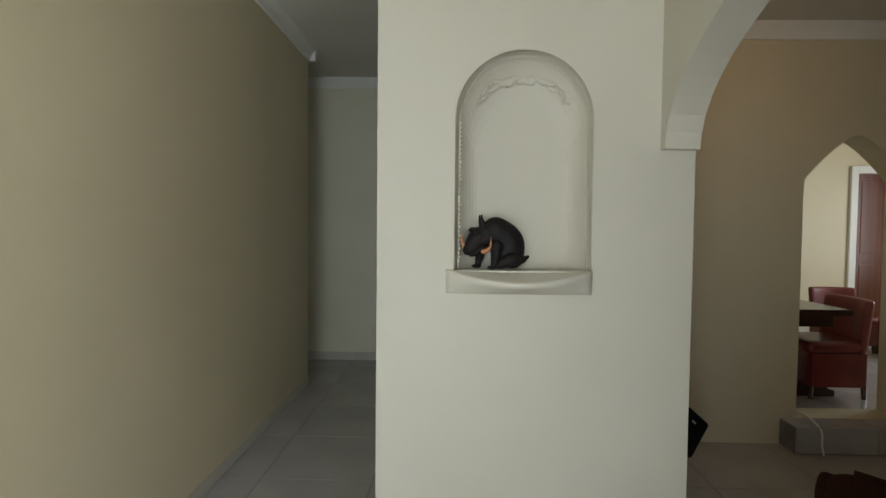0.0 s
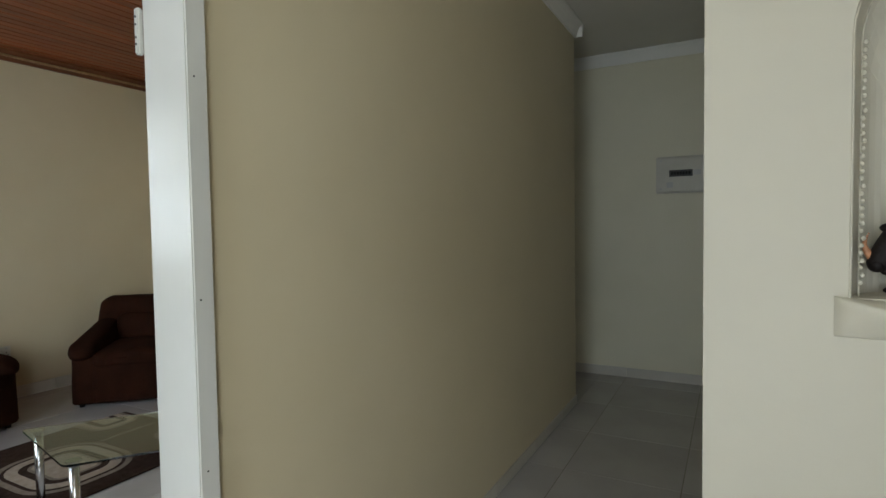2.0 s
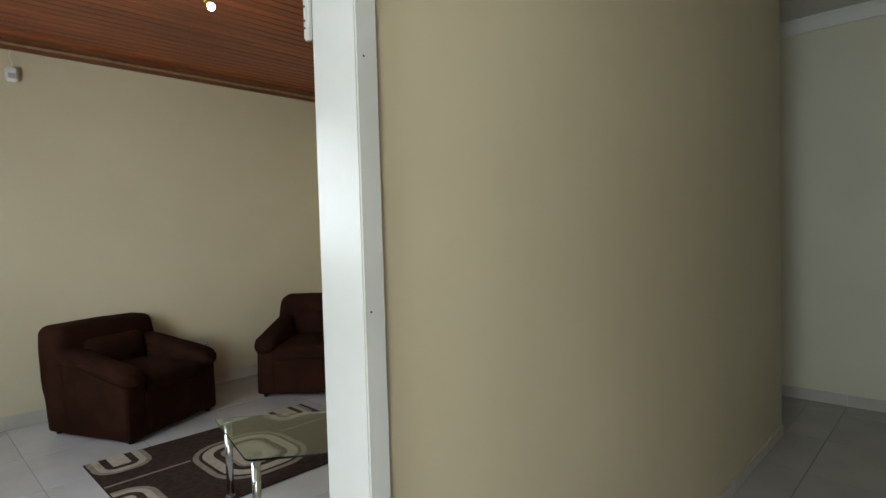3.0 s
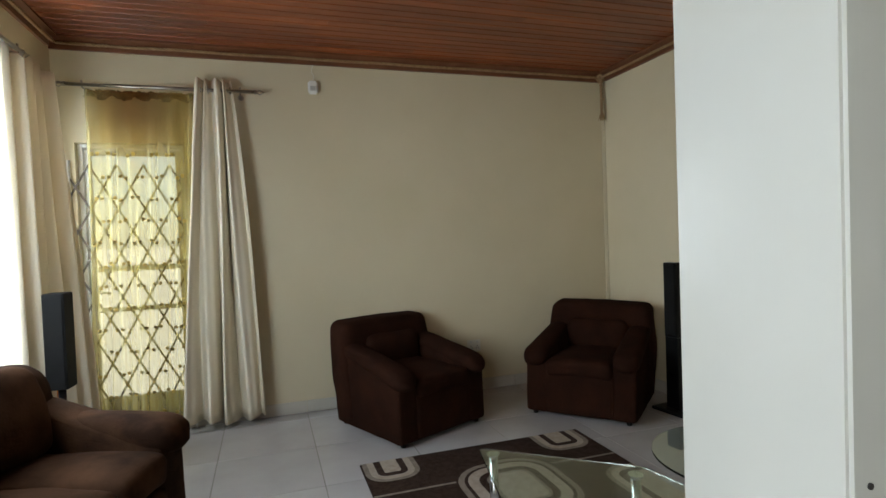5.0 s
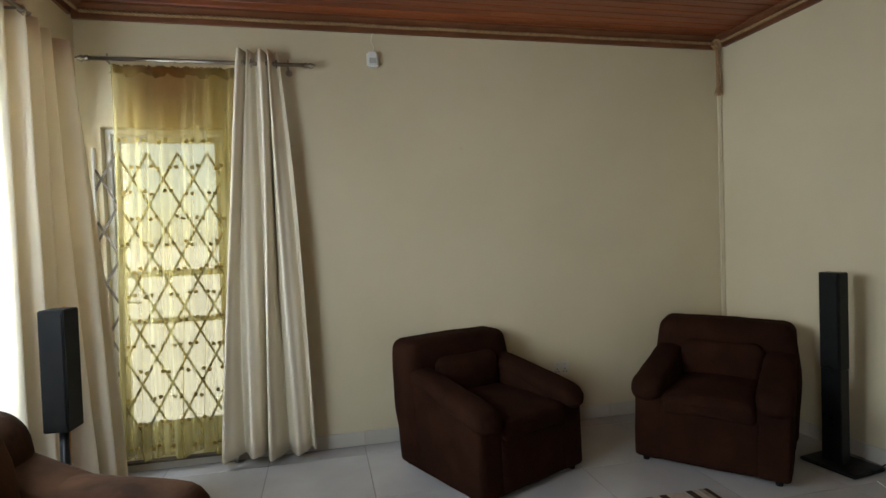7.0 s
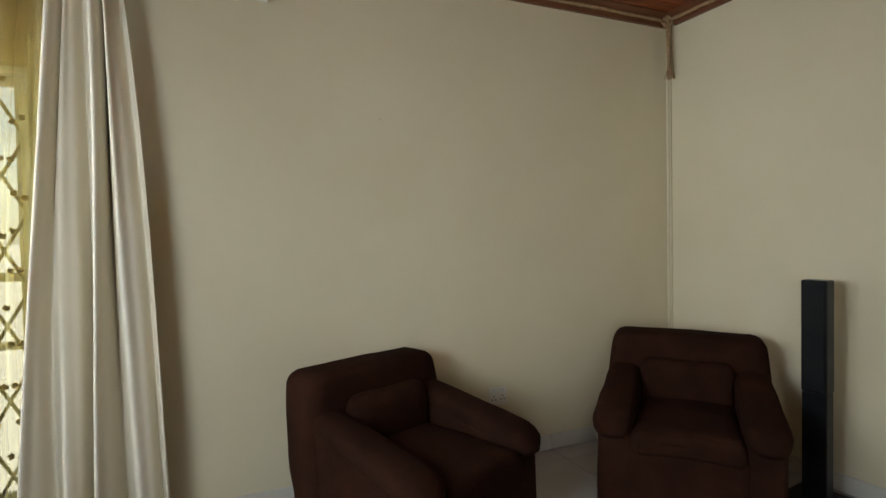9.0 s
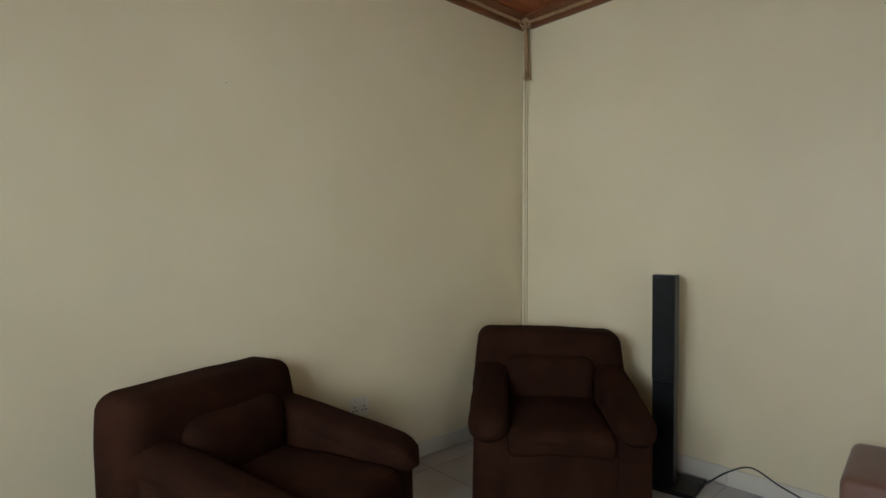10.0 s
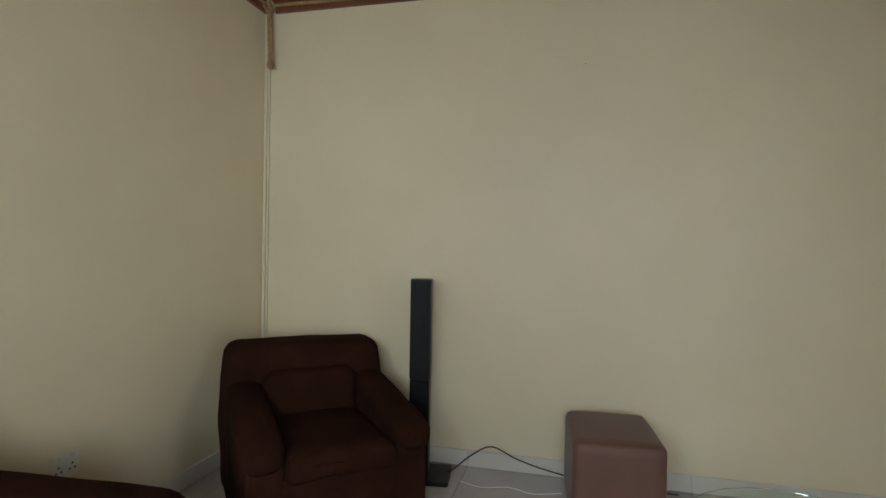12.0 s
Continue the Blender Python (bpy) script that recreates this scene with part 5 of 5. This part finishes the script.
def dining_table():
    c = thing("dining_table", pose(2.36, 4.42, STEP), "dark polished wooden dining table", "table")
    part("tabletop", box(-0.52, 0.38, -0.78, 0.78, 0.62, 0.66, bevel=0.008), DARK_WOOD, c)
    part("apron", box(-0.44, 0.30, -0.70, 0.70, 0.53, 0.619), DARK_WOOD, c)
    for y in (-0.52, 0.52):
        part("pedestal", box(-0.09, 0.09, y - 0.05, y + 0.05, 0.06, 0.529, bevel=0.01), DARK_WOOD, c)
        bm = bmesh.new()
        polygon_prism(bm, [(-0.02, 0.0), (0.42, 0.0), (0.42, 0.04), (0.10, 0.12), (-0.10, 0.12), (-0.42, 0.04), (-0.42, 0.0)], y - 0.045, y + 0.045)
        for v in bm.verts:
            v.co = Vector((v.co.x, v.co.z, v.co.y))
        bmesh.ops.recalc_face_normals(bm, faces=bm.faces[:])
        part("foot", bm, DARK_WOOD, c)


dining_table()


def red_chair(m):
    c = thing("dining_chair", m, "dark red leather dining chair at the wooden table", "chair", "chairs round the dining table")

    def lean(p):
        p.x -= 0.10 * (p.z + 0.2)
        p.x += 0.05 * (p.y / 0.23) ** 2
        return p

    bm = soft_box(0.035, 0.23, 0.23, 0.033, 9, lean)
    for v in bm.verts:
        v.co += Vector((-0.19, 0, 0.60))
    part("backrest", bm, RED, c, smooth=True)
    bm = soft_box(0.215, 0.225, 0.05, 0.04, 9)
    for v in bm.verts:
        v.co += Vector((0.02, 0, 0.43))
    part("seat", bm, RED, c, smooth=True)
    part("skirt", box(-0.19, 0.22, -0.215, 0.215, 0.10, 0.40, bevel=0.015), RED, c)
    for x in (-0.17, 0.18):
        for y in (-0.18, 0.18):
            part("leg", cyl((x * 1.08, y * 1.05, 0), (x, y, 0.39), 0.016, 0.022, 10), DARK_WOOD, c)
    return c


LOW = Matrix.Diagonal((1, 1, 0.86, 1))
chair = red_chair(pose(2.76, 3.98, STEP, 0, 0, 180) @ LOW)
copy_thing(chair, pose(3.98, 5.50, STEP, 0, 0, 266) @ LOW)
copy_thing(chair, pose(4.45, 5.25, STEP, 0, 0, 215) @ LOW)
tagged(part("step_cable", tube(smooth_path([(2.27, 3.60, STEP + 0.005), (2.30, 3.46, STEP + 0.006), (2.26, 3.30, STEP + 0.012), (2.255, OY - 0.180, STEP - 0.02), (2.26, OY - 0.182, 0.06), (2.262, OY - 0.20, 0.006)]), 0.006, 6), WHITE_PLASTIC, smooth=True), "thin white cable hanging over the tiled step", "cable")

lamp = thing("ceiling_light", pose(1.62, 2.32, RC), "small round ceiling downlight with a warm bulb", "lamp")
part("ring", cyl((0, 0, -0.03), (0, 0, 0.002), 0.07, 0.075, 24), WHITE_PLASTIC, lamp)
bm = bmesh.new()
add_ball(bm, (0, 0, -0.045), 0.03)
part("bulb", bm, BULB, lamp, smooth=True)
warm = new("downlight_glow", bpy.data.lights.new("downlight_glow", "POINT"))
warm.data.energy, warm.data.color, warm.data.shadow_soft_size = 4.2, (1.0, 0.66, 0.36), 0.04
warm.location = (1.62, 2.32, RC - 0.13)

# ---- outside ----
structure("ground", box(-400, 400, -400, 400, -0.35, -0.25), GROUND, "pale paved yard and street", "ground")


def yard_wall():
    c = structure("yard_wall", box(-16, 12, -13.2, -13.0, -0.25, 1.0), YARD_WALL, "low beige wall with a white palisade along the street", "wall")
    for i in range(60):
        part("paling", box(-15 + 0.2 * i, -14.93 + 0.2 * i, -12.99, -12.96, -0.2, 1.5, bevel=0.01, seg=1), WINDOW_PAINT, c)


yard_wall()


def house():
    c = thing("house", pose(-17, -26, -0.25), "beige bungalow with a brown tiled roof across the street", "house")
    part("wall", box(-7, 7, -4, 4, 0, 2.8), YARD_WALL, c)
    bm = bmesh.new()
    v = [bm.verts.new(p) for p in ((-7.5, -4.5, 2.8), (7.5, -4.5, 2.8), (7.5, 4.5, 2.8), (-7.5, 4.5, 2.8), (-5, 0, 5.0), (5, 0, 5.0))]
    for f in ((0, 1, 5, 4), (1, 2, 5), (2, 3, 4, 5), (3, 0, 4), (3, 2, 1, 0)):
        bm.faces.new([v[i] for i in f])
    part("roof", bm, ROOF, c)
    for x in (-5, -1.5, 2, 5):
        w = part("window", box(x - 0.7, x + 0.7, 3.98, 4.03, 0.9, 2.1), IRON, c)
        part("frame", box(x - 0.03, x + 0.03, 4.031, 4.05, 0.9, 2.1), WINDOW_PAINT, w)


house()


def car():
    c = thing("car", pose(-10.6, -7.2, -0.25, 0, 0, 25), "small blue hatchback parked in the yard", "car")
    bm = bmesh.new()
    prof = [(-1.85, 0.25), (-1.9, 0.7), (-1.2, 0.85), (-0.65, 1.35), (0.9, 1.40), (1.6, 0.95), (1.85, 0.85), (1.9, 0.3)]
    polygon_prism(bm, prof, -0.78, 0.78)
    for v in bm.verts:
        v.co = Vector((v.co.x, v.co.z * (0.82 if v.co.y > 1.0 else 1), v.co.y))
    bmesh.ops.recalc_face_normals(bm, faces=bm.faces[:])
    bmesh.ops.bevel(bm, geom=bm.edges[:], offset=0.06, segments=3, affect="EDGES", clamp_overlap=True)
    part("body", bm, CAR_PAINT, c, smooth=True)
    for s in (-1, 1):
        part("window", box(-0.55, 1.0, s * 0.70 - 0.02, s * 0.70 + 0.02, 0.92, 1.26, bevel=0.01), IRON, c)
        for x in (-1.2, 1.2):
            w = part("wheel", cyl((x, s * 0.72, 0.3), (x, s * 0.80, 0.3), 0.3, seg=24), RUBBER, c)
            part("rim", cyl((x, s * 0.801, 0.3), (x, s * 0.815, 0.3), 0.18, seg=20), CHROME, w)


car()


def tree(x, y, h, seed):
    c = thing("tree", pose(x, y, -0.25), "leafy green street tree behind the wall", "tree")
    rng = random.Random(seed)
    bm = bmesh.new()
    add_cyl(bm, (0, 0, 0), (0.1, 0, h * 0.5), 0.16, 0.09, 10)
    tips = []
    for i in range(7):
        a, r = i * 0.9, rng.uniform(0.6, 1.5)
        tip = (r * math.cos(a), r * math.sin(a), h * rng.uniform(0.65, 0.95))
        add_cyl(bm, (0.08, 0, h * 0.42), tip, 0.06, 0.015, 7)
        tips.append(tip)
    part("trunk", bm, BARK, c)
    bm = bmesh.new()
    for i in range(1500):
        t = Vector(rng.choice(tips)) + Vector((rng.gauss(0, 0.5), rng.gauss(0, 0.5), rng.gauss(0, 0.4)))
        s = rng.uniform(0.06, 0.13)
        m = Matrix.Translation(t) @ Euler((rng.uniform(0, 6), rng.uniform(0, 6), rng.uniform(0, 6))).to_matrix().to_4x4()
        vs = [bm.verts.new(m @ Vector(q)) for q in ((-s, 0, 0), (0, -0.4 * s, 0.1 * s), (s, 0, 0), (0, 0.4 * s, 0.1 * s))]
        bm.faces.new(vs)
    part("crown", bm, LEAF, c)


tree(-13.5, -16.0, 4.2, 1)
tree(-22.0, -14.5, 5.0, 2)


# ---- floors, tile by tile ----
def tiled_floor(name, x0, x1, y0, y1, ox, oy, size, z, label):
    base = structure(name, box(x0, x1, y0, y1, z - 0.25, z - 0.002), GROUT, label, "floor")
    cache = {}
    g = 0.0021
    i0, i1 = math.floor((x0 - ox) / size), math.ceil((x1 - ox) / size)
    j0, j1 = math.floor((y0 - oy) / size), math.ceil((y1 - oy) / size)
    for i in range(i0, i1):
        for j in range(j0, j1):
            a, b = max(x0, ox + i * size + g), min(x1, ox + (i + 1) * size - g)
            e, f = max(y0, oy + j * size + g), min(y1, oy + (j + 1) * size - g)
            if b - a < 0.01 or f - e < 0.01:
                continue
            key = (round(b - a, 4), round(f - e, 4))
            if key not in cache:
                bm = box(-key[0] / 2, key[0] / 2, -key[1] / 2, key[1] / 2, -0.008, 0.0, bevel=0.0012, seg=1)
                me = bpy.data.meshes.new("tile")
                bm.to_mesh(me)
                bm.free()
                me.materials.append(TILE)
                cache[key] = me
            ob = new("tile", cache[key])
            ob.parent = base
            ob.location = ((a + b) / 2, (e + f) / 2, z)
    return base


tiled_floor("floor_living", WX, EX + 0.057, SY, NY, -4.05, 1.115, 0.61, 0.0, "glossy pale beige tiles with thin dark joints")
tiled_floor("floor_hall", EX + 0.058, PX1 - 0.06, HS, PY, -1.02, 2.75, 0.605, 0.0, "glossy pale beige tiles with thin dark joints")
tiled_floor("floor_corridor", CX, PX0, PY + 0.001, FY, -1.02, 2.75, 0.605, 0.0, "glossy pale beige corridor tiles with thin dark joints")
tiled_floor("floor_branch", -2.8, CX - 0.001, 4.50, FY, -1.02, 2.75, 0.605, 0.0, "glossy pale beige passage tiles")
tiled_floor("floor_room", PX1 - 0.059, 5.4, -0.25, OY - 0.001, -1.02, 2.75, 0.605, 0.0, "glossy pale beige tiles")
tiled_floor("floor_dining", 1.6, 6.0, OY + 0.2, 6.9, -1.02, 2.75, 0.605, STEP, "glossy pale beige dining room tiles")
